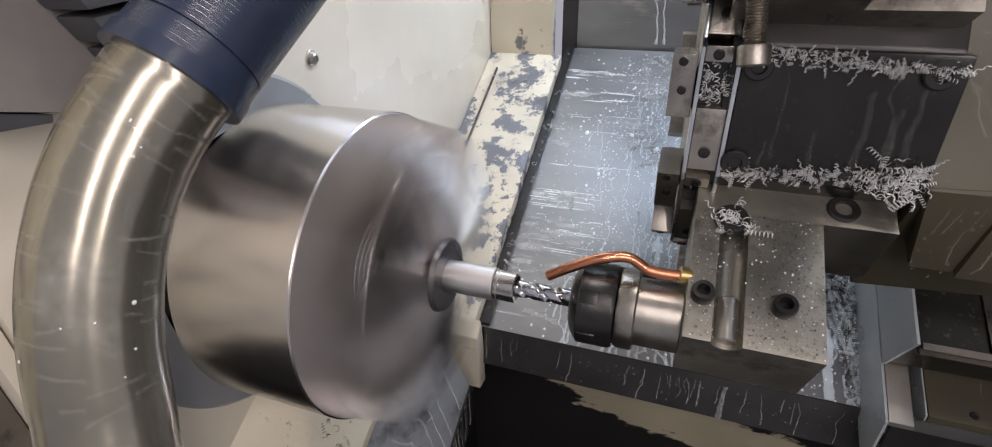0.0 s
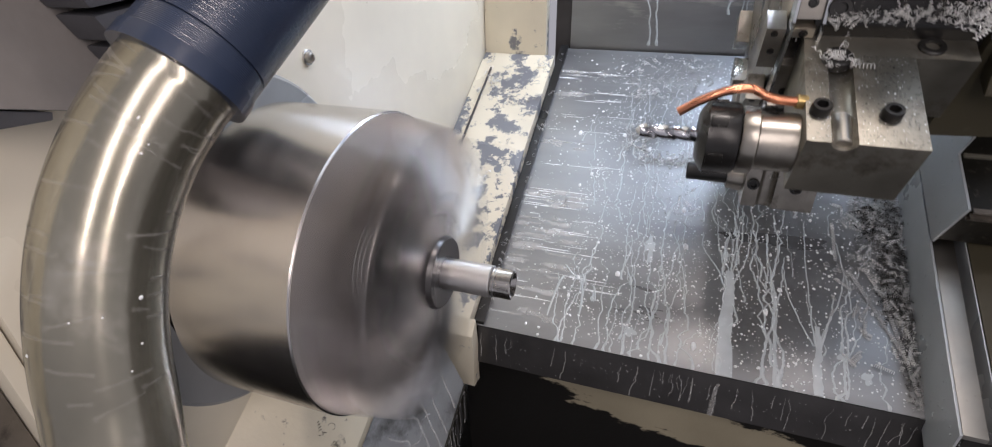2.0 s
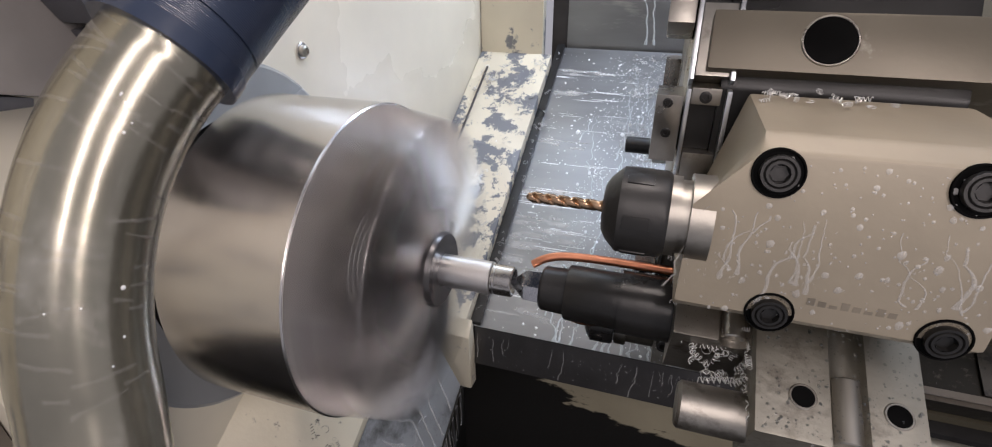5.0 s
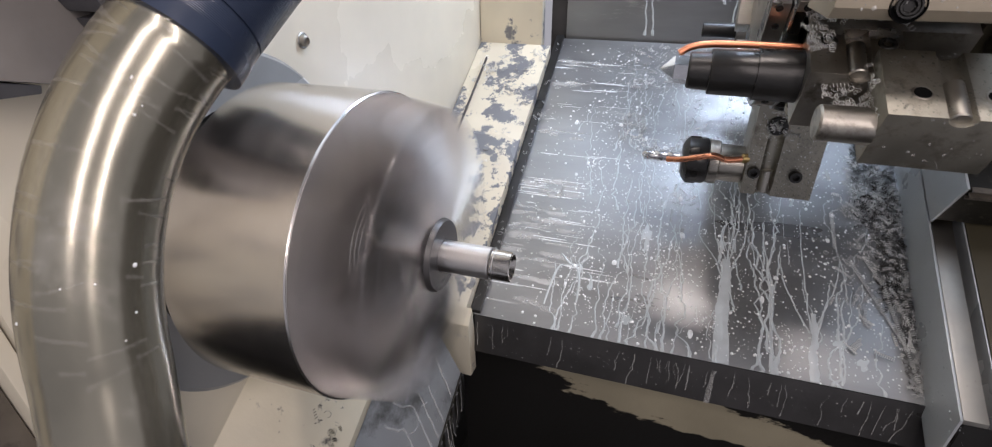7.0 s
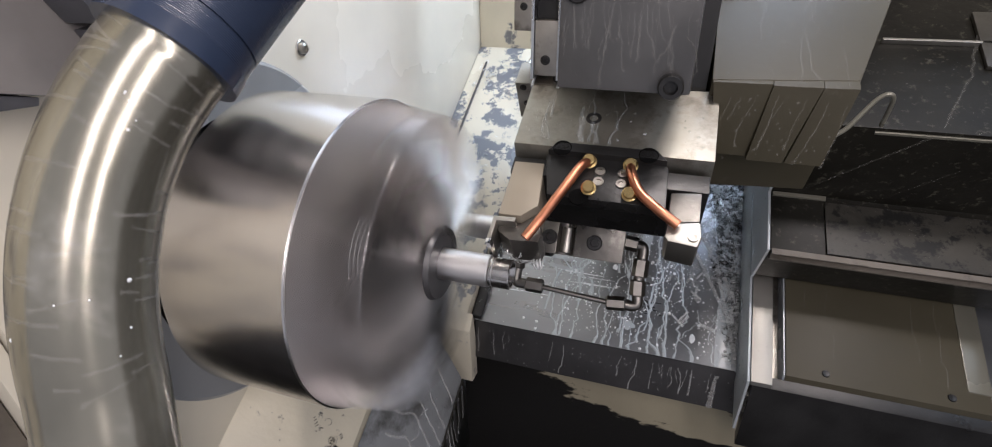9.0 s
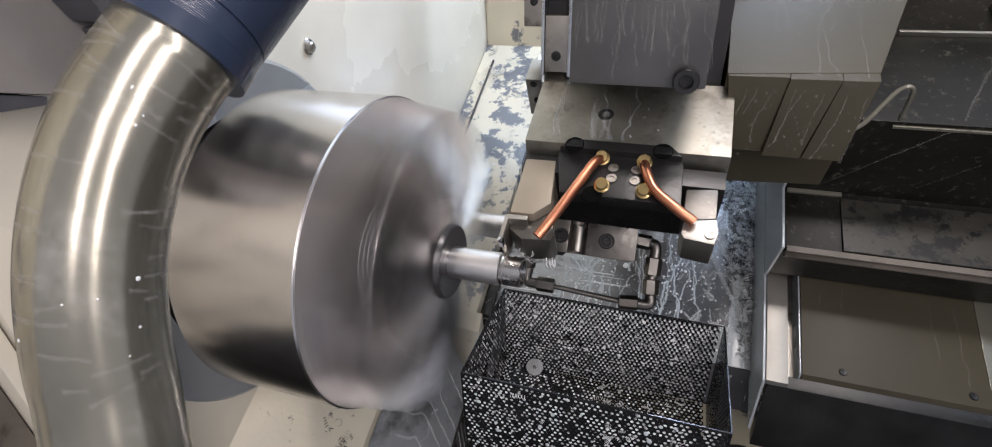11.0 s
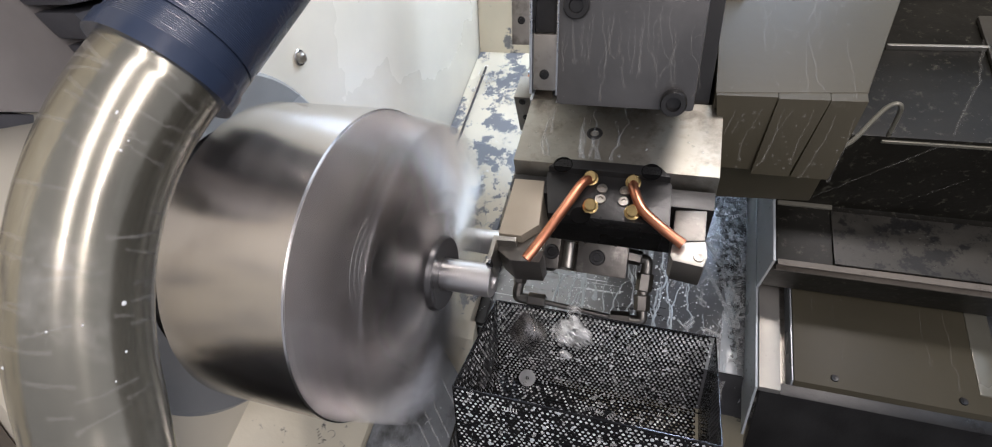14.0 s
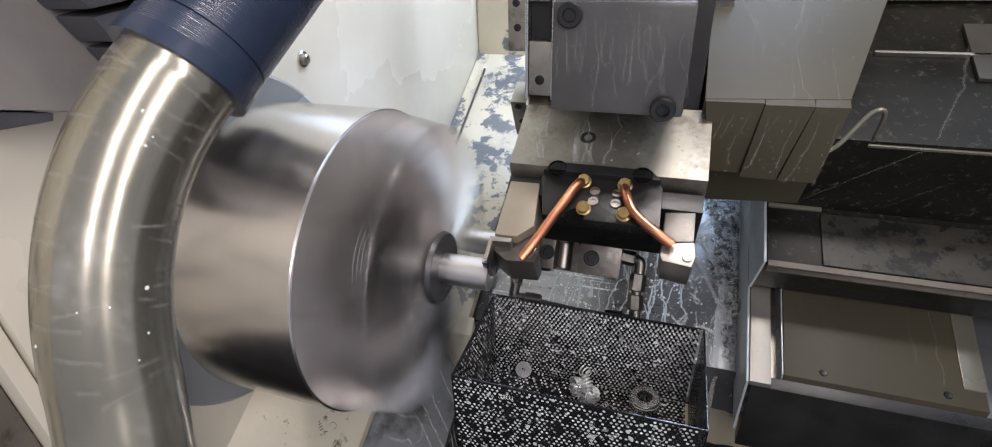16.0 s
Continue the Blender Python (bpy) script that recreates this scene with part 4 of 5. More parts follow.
    for p, q in (((0, 0, H), (W, 0, H)), ((0, D, H), (W, D, H)), ((0, 0, H), (0, D, H)), ((W, 0, H), (W, D, H)), ((0, 0, 0), (W, 0, 0)), ((0, D, 0), (W, D, 0)), ((0, 0, 0), (0, 0, H)), ((W, 0, 0), (W, 0, H)), ((0, D, 0), (0, D, H)), ((W, D, 0), (W, D, H))):
        part("edge", rod(p, q, 0.00045, 6), BASKET_BLACK, b)
    part("washer", revolve([(0, 0.0015), (0, 0.0058), (0.0022, 0.0058), (0.0022, 0.0015), (0, 0.0015)], 24, m=pose(0.023, 0.0735, 0.0060, 0, -25, -90)), CHIP_WHITE, b, "turned steel washer")
    return b


BASKET = basket()


# ================= coolant and swarf =================
COOLANT = material("milky_coolant", (0.74, 0.79, 0.81), 0.14, 0.0, 0.1, 60, 0.0)
COOLANT.node_tree.nodes["Principled BSDF"].inputs["Alpha"].default_value = 0.66
COOLANT_CLEAR = material("clear_coolant_drops", (0.70, 0.74, 0.76), 0.06, 0.0, 0.05, 60, 0.0)
COOLANT_CLEAR.node_tree.nodes["Principled BSDF"].inputs["Alpha"].default_value = 0.17
COOLANT_CLEAR.node_tree.nodes["Principled BSDF"].inputs["Specular IOR Level"].default_value = 1.0


COOLANT_PIPE = material("dried_marks_on_the_pipe", (0.62, 0.60, 0.56), 0.5, 0.0, 0.2, 90, 0.0)
COOLANT_PIPE.node_tree.nodes["Principled BSDF"].inputs["Alpha"].default_value = 0.085
COOLANT_DROP = material("white_coolant_drop", (0.72, 0.73, 0.72), 0.2, 0.0, 0.1, 90, 0.0)
COOLANT_FAINT = material("faint_dried_coolant", (0.60, 0.58, 0.52), 0.35, 0.0, 0.25, 90, 0.0)
COOLANT_FAINT.node_tree.nodes["Principled BSDF"].inputs["Alpha"].default_value = 0.07
COOLANT_STAIN = material("dried_coolant_stain", (0.50, 0.48, 0.43), 0.5, 0.0, 0.5, 120, 0.0)
COOLANT_STAIN.node_tree.nodes["Principled BSDF"].inputs["Alpha"].default_value = 0.045
COOLANT_DENSE = material("dense_coolant_drops", (0.86, 0.88, 0.89), 0.08, 0.0, 0.1, 60, 0.0)
COOLANT_DENSE.node_tree.nodes["Principled BSDF"].inputs["Alpha"].default_value = 0.92
COOLANT_DRIED = material("dried_coolant_film", (0.80, 0.79, 0.76), 0.3, 0.0, 0.25, 90, 0.0)
COOLANT_DRIED.node_tree.nodes["Principled BSDF"].inputs["Alpha"].default_value = 0.30
COOLANT_GLASSY = material("glassy_coolant_film", (0.60, 0.63, 0.65), 0.05, 0.0, 0.05, 60, 0.0)
COOLANT_GLASSY.node_tree.nodes["Principled BSDF"].inputs["Transmission Weight"].default_value = 0.93
COOLANT_GLASSY.node_tree.nodes["Principled BSDF"].inputs["IOR"].default_value = 1.33


class Film:
    """Collects runs and drops that lie on one plane: origin, two axes in it (across, along the fall) and the normal."""

    def __init__(self, origin, across, down, seed):
        self.o, self.a, self.d = Vector(origin), Vector(across).normalized(), Vector(down).normalized()
        self.n = self.d.cross(self.a).normalized()
        self.verts, self.faces = [], []
        self.rng = random.Random(seed)

    def flip(self):
        self.n = -self.n
        return self

    def at(self, u, v, h):
        return self.o + self.a * u + self.d * v + self.n * h

    def drop(self, u, v, r, stretch=1.0):
        k = 8 if r > 0.0009 else 6
        b = len(self.verts)
        ph = self.rng.random() * 6
        wob = [1 + self.rng.uniform(-0.15, 0.15) for _ in range(k)]
        for s, h in ((1.0, 0.00005), (0.6, 0.35 * r)):
            for i in range(k):
                w = ph + 2 * math.pi * i / k
                self.verts.append(self.at(u + r * s * wob[i] * math.cos(w), v + r * s * wob[i] * stretch * math.sin(w), h))
        self.verts.append(self.at(u, v, 0.45 * r))
        for i in range(k):
            j = (i + 1) % k
            self.faces.append((b + i, b + j, b + k + j, b + k + i))
            self.faces.append((b + k + i, b + k + j, b + 2 * k))

    def run(self, u, v0, v1, w, wander=0.0006, bulb=1.6):
        """A trickle from v0 down to v1, w wide, ending in a bead."""
        rng = self.rng
        n = max(4, int((v1 - v0) / 0.0018))
        b = len(self.verts)
        drift = 0.0
        for i in range(n + 1):
            t = i / n
            drift = 0.62 * drift + rng.uniform(-1, 1) * wander * 0.75
            if rng.random() < 0.04:
                drift += rng.choice((-1, 1)) * wander * 3
            u += drift
            ww = w * (0.45 + 0.55 * t) * (0.8 + 0.4 * rng.random())
            if t > 0.93:
                ww *= bulb
            v = v0 + (v1 - v0) * t
            self.verts += [self.at(u - ww, v, 0.00005), self.at(u - ww * 0.4, v, 0.35 * ww + 0.00005), self.at(u + ww * 0.4, v, 0.35 * ww + 0.00005), self.at(u + ww, v, 0.00005)]
        for i in range(n):
            for k in range(3):
                c = b + 4 * i + k
                self.faces.append((c, c + 1, c + 5, c + 4))
        return u

    def course(self, pts, w0, w1, wander=0.0005):
        """A trickle through given places (u, v), widening from w0 to w1."""
        rng = self.rng
        path = smooth_path([(a, c, 0) for a, c in pts], 7)
        b, drift, n = len(self.verts), 0.0, len(path) - 1
        for i, q in enumerate(path):
            t = i / n
            drift = 0.7 * drift + rng.uniform(-1, 1) * wander
            ww = (w0 + (w1 - w0) * t) * (0.82 + 0.36 * rng.random())
            u, v = q.x + drift, q.y
            lift = min(0.0005, 0.35 * ww)
            self.verts += [self.at(u - ww, v, 0.00005), self.at(u - ww * 0.45, v, lift + 0.00005), self.at(u + ww * 0.45, v, lift + 0.00005), self.at(u + ww, v, 0.00005)]
        for i in range(n):
            for k in range(3):
                c = b + 4 * i + k
                self.faces.append((c, c + 1, c + 5, c + 4))

    def tree(self, u, fork, low, w, tops):
        """Trickles from several places that join at a fork and go on as one broad tongue."""
        self.course([(u, fork - 0.012), (u + 0.001, fork + 0.02), (u - 0.001, (fork + low) / 2), (u, low)], w * 0.55, w)
        for du, dv in tops:
            k = self.rng.uniform(0.25, 0.6)
            self.course([(u + du, fork - dv), (u + du * 0.9, fork - dv * 0.6), (u + du * k, fork - dv * 0.22), (u + du * 0.12, fork + 0.012)], self.rng.uniform(0.0005, 0.0008), self.rng.uniform(0.0009, 0.0014), 0.0011)

    def patch(self, u, v, ru, rv, k=26, rough=0.45):
        """A thin pool with a ragged outline."""
        b = len(self.verts)
        rng = self.rng
        w1, w2 = rng.random() * 6, rng.random() * 6
        self.verts.append(self.at(u, v, 0.00012))
        for i in range(k):
            w = 2 * math.pi * i / k
            m = 1 + rough * (0.45 * math.sin(3 * w + w1) + 0.35 * math.sin(5 * w + w2) + rng.uniform(-0.22, 0.22))
            c, s = math.cos(w), math.sin(w)
            c, s = math.copysign(abs(c) ** 0.85, c), math.copysign(abs(s) ** 0.85, s)
            self.verts.append(self.at(u + ru * m * c, v + rv * m * s, 0.00006))
        for i in range(k):
            self.faces.append((b, b + 1 + i, b + 1 + (i + 1) % k))

    def drops(self, u0, u1, v0, v1, count, lo, hi, stretch=1.2):
        for _ in range(count):
            r = lo + (hi - lo) * self.rng.random() ** 3
            self.drop(self.rng.uniform(u0, u1), self.rng.uniform(v0, v1), r, 1 + (stretch - 1) * self.rng.random())

    def make(self, name, mat, parent=None, label=""):
        me = bpy.data.meshes.new(name)
        me.from_pydata([tuple(v) for v in self.verts], [], [f[::-1] for f in self.faces])
        me.materials.append(mat)
        me.shade_smooth()
        ob = new(name, me)
        ob.parent = parent
        if parent:
            ob["kind"] = "stuff"
            if label:
                ob["label"] = label
        else:
            tagged(ob, label, "coolant", kind="stuff")
        return ob


class Swarf:
    """Collects small curled chips."""

    def __init__(self, seed):
        self.verts, self.faces, self.rng = [], [], random.Random(seed)

    def curl(self, p, axis, r, pitch, turns, wire, grow=0.0, flat=1.0):
        axis = Vector(axis).normalized()
        x = axis.orthogonal().normalized()
        y = axis.cross(x)
        p = Vector(p)
        n = max(8, int(turns * 11))
        b = len(self.verts)
        ph = self.rng.random() * 6.28
        for i in range(n + 1):
            t = i / n
            w = ph + 2 * math.pi * turns * t
            rr = r * (1 + grow * t)
            rad = x * math.cos(w) + y * math.sin(w)
            c = p + axis * (pitch * turns * t) + rad * rr
            self.verts += [c - axis * wire * flat, c + rad * wire * 0.5, c + axis * wire * flat, c - rad * wire * 0.5]
        for i in range(n):
            for k in range(4):
                self.faces.append((b + 4 * i + k, b + 4 * i + (k + 1) % 4, b + 4 * i + 4 + (k + 1) % 4, b + 4 * i + 4 + k))

    def heap(self, place, count, size, n, seed_axis=None, spread=1.0):
        """place(u, v, h) gives a point of the surface for u, v in 0..1; n is its normal."""
        rng = self.rng
        n = Vector(n).normalized()
        for _ in range(count):
            u, v = rng.random(), rng.random()
            ax = Vector((rng.gauss(0, 1), rng.gauss(0, 1), rng.gauss(0, 1)))
            ax -= n * ax.dot(n) * 0.8
            r = size * rng.uniform(0.45, 1.2)
            kind = rng.random()
            h = r + rng.random() ** 2 * size * 2 * spread
            if kind < 0.55:
                self.curl(place(u, v, h), ax, r, r * rng.uniform(0.9, 1.8), rng.uniform(1.5, 6), r * 0.19)
            elif kind < 0.8:
                self.curl(place(u, v, h), n, r * 1.3, 0.0002, rng.uniform(0.5, 1.4), r * 0.16, 0.6)
            else:
                self.curl(place(u, v, h), ax, r * 0.5, r * 3.5, rng.uniform(1, 3), r * 0.2, 0.3, 1.8)

    def make(self, name, mat, parent=None, label=""):
        me = bpy.data.meshes.new(name)
        me.from_pydata([tuple(v) for v in self.verts], [], self.faces)
        me.materials.append(mat)
        me.shade_smooth()
        ob = new(name, me)
        ob.parent = parent
        if parent:
            ob["kind"] = "stuff"
            if label:
                ob["label"] = label
        else:
            tagged(ob, label, "swarf", kind="stuff")
        return ob


def on_cover(x, v, h):
    return Vector((x, 0.195, slope_z(0.195))) + U * v + NN * h


def cover_coolant():
    f = Film((0, 0.195, slope_z(0.195)), (1, 0, 0), -U, 5).flip()
    f.n = NN.copy()
    rng = f.rng
    # v is counted down the slope, so the top of the cover is at minus 0.51
    for _ in range(64):
        x = rng.choice((rng.uniform(0.05, 0.2), rng.uniform(0.12, 0.30), rng.uniform(0.16, 0.45), rng.uniform(0.2, 0.45)))
        v0 = -rng.uniform(0.05, 0.49)
        f.run(x, v0, min(-0.001, v0 + rng.uniform(0.04, 0.20)), rng.uniform(0.0005, 0.0012), 0.0008)
    for x, w, v0 in ((0.068, 0.0007, -0.09), (0.087, 0.0007, -0.10), (0.104, 0.0008, -0.13), (0.118, 0.0007, -0.12), (0.148, 0.0007, -0.16), (0.165, 0.0007, -0.20), (0.194, 0.0010, -0.23), (0.205, 0.0008, -0.17), (0.218, 0.0008, -0.24), (0.238, 0.0010, -0.27), (0.292, 0.0010, -0.30), (0.305, 0.0009, -0.27), (0.316, 0.0012, -0.22), (0.335, 0.0008, -0.26), (0.395, 0.0010, -0.14), (0.41, 0.0008, -0.13), (0.425, 0.0007, -0.08)):
        f.run(x, v0, -0.0005, 1.5 * w, 0.0009)
    # broad milky tongues, each fed by several trickles
    f.tree(0.268, -0.118, -0.001, 0.0085, ((-0.034, 0.06), (-0.017, 0.09), (-0.007, 0.045), (0.012, 0.10), (0.022, 0.075), (0.005, 0.07)))
    f.tree(0.360, -0.066, -0.001, 0.0048, ((-0.034, 0.085), (-0.012, 0.15), (0.016, 0.05), (0.028, 0.09)))
    f.tree(0.318, -0.10, -0.001, 0.0022, ((-0.010, 0.09), (0.008, 0.06)))
    # a splash with thin arms, drawn down by their weight
    for arm in ([(0.088, -0.089), (0.076, -0.085), (0.070, -0.066), (0.067, -0.030)], [(0.088, -0.089), (0.080, -0.097), (0.074, -0.103)], [(0.088, -0.090), (0.100, -0.093), (0.109, -0.103)], [(0.090, -0.088), (0.104, -0.081), (0.115, -0.078), (0.119, -0.060)], [(0.098, -0.083), (0.103, -0.066), (0.104, -0.040)]):
        f.course(arm, 0.0019, 0.0012, 0.0003)
    for u, v, ru, rv in ((0.092, -0.088, 0.008, 0.0028), (0.116, -0.064, 0.0022, 0.006), (0.173, -0.150, 0.006, 0.010), (0.175, -0.135, 0.003, 0.012), (0.262, -0.150, 0.005, 0.006), (0.165, -0.030, 0.006, 0.006), (0.385, -0.048, 0.006, 0.005), (0.405, -0.030, 0.005, 0.006)):
        f.patch(u, v, ru, rv, 30, 0.5)
    f.make("coolant_runs", COOLANT, None, "milky coolant runs drying on the slanted steel cover")
    g = Film((0, 0.195, slope_z(0.195)), (1, 0, 0), -U, 6)
    g.n = NN.copy()
    g.drops(0.0, 0.44, -0.50, -0.003, 1000, 0.0006, 0.0019)
    g.drops(0.08, 0.44, -0.50, -0.01, 3600, 0.0004, 0.0013)
    for _ in range(26):
        cu, cv, sp = g.rng.uniform(0.06, 0.42), -g.rng.uniform(0.01, 0.42), g.rng.uniform(0.006, 0.02)
        for _ in range(30):
            g.drop(g.rng.gauss(cu, sp), min(-0.001, g.rng.gauss(cv, sp)), 0.0004 + 0.0008 * g.rng.random() ** 2, 1.1)
    # rows of drops and wiped dashes left by the sliding edge
    for v in (-0.452, -0.438, -0.41, -0.395, -0.36, -0.33, -0.262, -0.214, -0.205, -0.198, -0.19, -0.172, -0.15, -0.13, -0.118, -0.085, -0.07, -0.05):
        for _ in range(g.rng.randint(14, 34)):
            u, vv, r = g.rng.uniform(0.0, 0.20) ** 1.0, v + g.rng.gauss(0, 0.0022), g.rng.uniform(0.0004, 0.0013)
            g.drop(u, vv, r, g.rng.uniform(0.5, 0.9))
        for _ in range(3):
            g.patch(g.rng.uniform(0.0, 0.13), v + g.rng.gauss(0, 0.002), g.rng.uniform(0.006, 0.028), g.rng.uniform(0.0003, 0.0008), 14, 0.3)
    for _ in range(26):
        g.drop(g.rng.uniform(0.02, 0.4), -g.rng.uniform(0.02, 0.45), g.rng.uniform(0.0018, 0.0034), g.rng.uniform(1, 1.8))
    g.make("coolant_drops", COOLANT_DENSE, None, "small coolant drops scattered over the steel cover")
    # dried pale patches near the trim
    w = Film((0, 0.195, slope_z(0.195)), (1, 0, 0), -U, 7)
    w.n = NN.copy()
    for v in (-0.455, -0.445, -0.405, -0.30, -0.212, -0.203, -0.196, -0.165, -0.150, -0.135, -0.122, -0.100, -0.088, -0.06, -0.03):
        for _ in range(5):
            w.patch(w.rng.uniform(0.0, 0.075), v + w.rng.gauss(0, 0.004), w.rng.uniform(0.006, 0.026), w.rng.uniform(0.0010, 0.0040), 60, 0.30)
    w.make("dried_coolant", COOLANT_DRIED, None, "dried pale coolant patches beside the trim")
    # the back panel
    b = Film((0, 0.6515, 0.20), (1, 0, 0), (0, 0, -1), 8)
    b.n = Vector((0, -1, 0))
    for _ in range(26):
        v0 = b.rng.uniform(-0.1, 0.10)
        b.run(b.rng.uniform(0.10, 0.45), v0, min(0.17, v0 + b.rng.uniform(0.05, 0.14)), b.rng.uniform(0.0008, 0.0018))
    b.make("panel_runs", COOLANT, None, "pale coolant runs on the grey back panel")
    # the lip
    l = Film((0, 0.1893, -0.2260), (1, 0, 0), (0, -0.085, -1), 9)
    l.n = Vector((0, -1, -0.085)).normalized()
    for k in range(34):
        x = l.rng.choice((l.rng.uniform(-0.01, 0.46), l.rng.uniform(0.2, 0.46)))
        l.run(x, 0.001, l.rng.uniform(0.012, 0.046), l.rng.uniform(0.0003, 0.0007), 0.0004, 1.2)
    l.run(0.264, 0.001, 0.046, 0.0034, 0.0002, 0.8)
    l.drops(-0.01, 0.46, 0.002, 0.045, 120, 0.0004, 0.001)
    l.make("lip_runs", COOLANT_DRIED, None, "thin coolant runs down the dark lip")
    # the grey box: runs across its slanted top, then down its side
    fall = Vector((0.40, 0, -0.912))
    c = Film((-0.035, 0.06, -0.2767 + TAN * 0.06), U, fall, 10)
    c.n = Vector((0.90, -0.21, 0.39)).normalized()
    for v in (-0.085, -0.052, -0.028, -0.004, 0.012, 0.030, 0.058):
        c.course([(v - 0.012, -0.030), (v - 0.004, -0.012), (v + 0.006, 0.004), (v + 0.002, 0.028), (v - 0.002, 0.058)], 0.0010, 0.0016, 0.0009)
    c.course([(-0.020, 0.010), (-0.008, 0.018), (0.006, 0.012), (0.020, 0.020)], 0.0009, 0.0012)
    c.drops(-0.09, 0.07, -0.02, 0.055, 30, 0.0004, 0.0016)
    c.make("box_runs", COOLANT_DRIED, None, "white coolant runs on the grey box below the chuck")
    d = Film((-0.0062, 0, 0), (0, 1, 0), (0, 0, -1), 12)
    d.n = Vector((1, 0, 0))
    for k in range(8):
        y = 0.124 - 0.016 * k + d.rng.uniform(-0.003, 0.003)
        top = 0.262 - TAN * (y - 0.1355)
        d.run(y, top, top + d.rng.uniform(0.030, 0.046), d.rng.uniform(0.0005, 0.0010), 0.0005)
    d.make("side_runs", COOLANT_DRIED, None, "thin coolant runs down the dark side of the box")
    # coolant that pours down behind the box
    j = Film((0, 0.150, 0), (1, 0, 0), (0, -0.25, -1), 13)
    j.n = Vector((0, -1, 0.25)).normalized()
    for x, v0, v1, lean, w in ((-0.006, 0.29, 0.42, 0.030, 0.0009), (-0.004, 0.30, 0.44, 0.036, 0.0007), (-0.008, 0.33, 0.46, 0.030, 0.0016), (-0.002, 0.285, 0.37, 0.018, 0.0006), (-0.009, 0.345, 0.46, 0.022, 0.0010), (0.000, 0.31, 0.45, 0.040, 0.0006)):
        j.course([(x, v0), (x + lean * 0.3, v0 + (v1 - v0) * 0.35), (x + lean * 0.7, v0 + (v1 - v0) * 0.75), (x + lean, v1)], w * 0.6, w, 0.0005)
    j.make("coolant_stream", COOLANT_DRIED, None, "milky coolant pouring down behind the grey box")


def cover_swarf():
    s = Swarf(21)
    s.heap(lambda u, v, h: on_cover(0.13 + 0.09 * u + 0.02 * v, 0.27 + 0.03 * v + 0.015 * u, h), 150, 0.0013, NN)
    s.heap(lambda u, v, h: on_cover(0.11 + 0.12 * u, 0.40 + 0.10 * v, h), 320, 0.0013, NN)
    s.heap(lambda u, v, h: on_cover(0.14 + 0.10 * u, 0.12 + 0.28 * v, h), 120, 0.0012, NN)
    s.heap(lambda u, v, h: on_cover(-0.012 + 0.012 * u, 0.02 + 0.47 * v, h + 0.003), 70, 0.0016, NN)
    s.curl(on_cover(0.168, 0.135, 0.0012), NN, 0.0022, 0.0001, 1.2, 0.0006, 0.9)
    s.heap(lambda u, v, h: on_cover(0.115 + 0.035 * u, 0.30 + 0.05 * v, h), 120, 0.0012, NN)
    s.heap(lambda u, v, h: on_cover(0.20 + 0.03 * u, 0.16 + 0.12 * v, h), 60, 0.0013, NN)
    for x, v in ((0.055, 0.205), (0.20, 0.19), (0.215, 0.165)):
        s.curl(on_cover(x, v, 0.0018), -U, 0.0012, 0.0018, 11, 0.00034)
    s.make("cover_swarf", CHIP, None, "curled steel swarf lying on the slanted cover")
    t = Swarf(22)
    t.heap(lambda u, v, h: Vector((-0.125 + 0.10 * u, 0.50 + 0.085 * v, slope_z(0.50 + 0.085 * v) + 0.021 + h)), 70, 0.0020, NN)
    t.heap(lambda u, v, h: Vector((-0.09 + 0.065 * u, 0.30 + 0.2 * v, slope_z(0.30 + 0.2 * v) + 0.0205 + h)), 40, 0.0015, NN)
    t.make("trim_swarf", CHIP, None, "wet steel chips caught in the corner of the trim")
    m = Swarf(23)
    m.heap(lambda u, v, h: Vector((-0.118 + 0.05 * u, -0.05 + 0.045 * v, -0.155 + TAN * (-0.05 + 0.045 * v) - 0.04 * u - 0.012 + h)), 70, 0.0016, (0.6, -0.3, 0.7))
    m.make("chute_swarf", BLACK, None, "black oily swarf stuck to the plate below the chuck")


def heap_at_carriage():
    """The heap that the carriage pushes along; it travels with it."""
    s = Swarf(24)
    s.heap(lambda u, v, h: on_cover(0.193 - 0.070 * u ** 1.5 * (1 - 0.4 * v), 0.09 + 0.17 * v, h), 260, 0.0017, NN, spread=1.8)
    s.heap(lambda u, v, h: on_cover(0.193 - 0.016 * u * u, 0.005 + 0.12 * v, h), 110, 0.0014, NN)
    s.heap(lambda u, v, h: on_cover(0.193 - 0.055 * u, 0.21 + 0.10 * v, h), 230, 0.0017, NN, spread=1.8)
    rng = s.rng
    # tight springs of various lengths, some of them long
    for k in range(46):
        v = rng.uniform(0.03, 0.27)
        a = on_cover(0.188 - 0.075 * rng.random() ** 1.4, v, rng.uniform(0.002, 0.007))
        w = rng.uniform(0, 6.28)
        ax = Vector((math.cos(w), 0, 0)) + U * math.sin(w) + NN * rng.uniform(-0.1, 0.25)
        s.curl(a, ax, rng.uniform(0.0011, 0.0019), 0.0019, rng.uniform(4, 11), 0.00036)
    for x0, v0, x1, v1 in ((0.120, 0.215, 0.122, 0.165), (0.137, 0.150, 0.186, 0.050), (0.150, 0.160, 0.188, 0.085), (0.168, 0.120, 0.190, 0.020)):
        a, b = on_cover(x0, v0, 0.003), on_cover(x1, v1, 0.003)
        s.curl(a, b - a, 0.0019, 0.0021, (b - a).length / 0.0021, 0.0004)
    for x, v in ((0.113, 0.158), (0.122, 0.152), (0.150, 0.075), (0.160, 0.145)):
        s.curl(on_cover(x, v, 0.002), NN, 0.0034, 0.0001, 2.2, 0.0005, -0.6)
    d = Swarf(25)
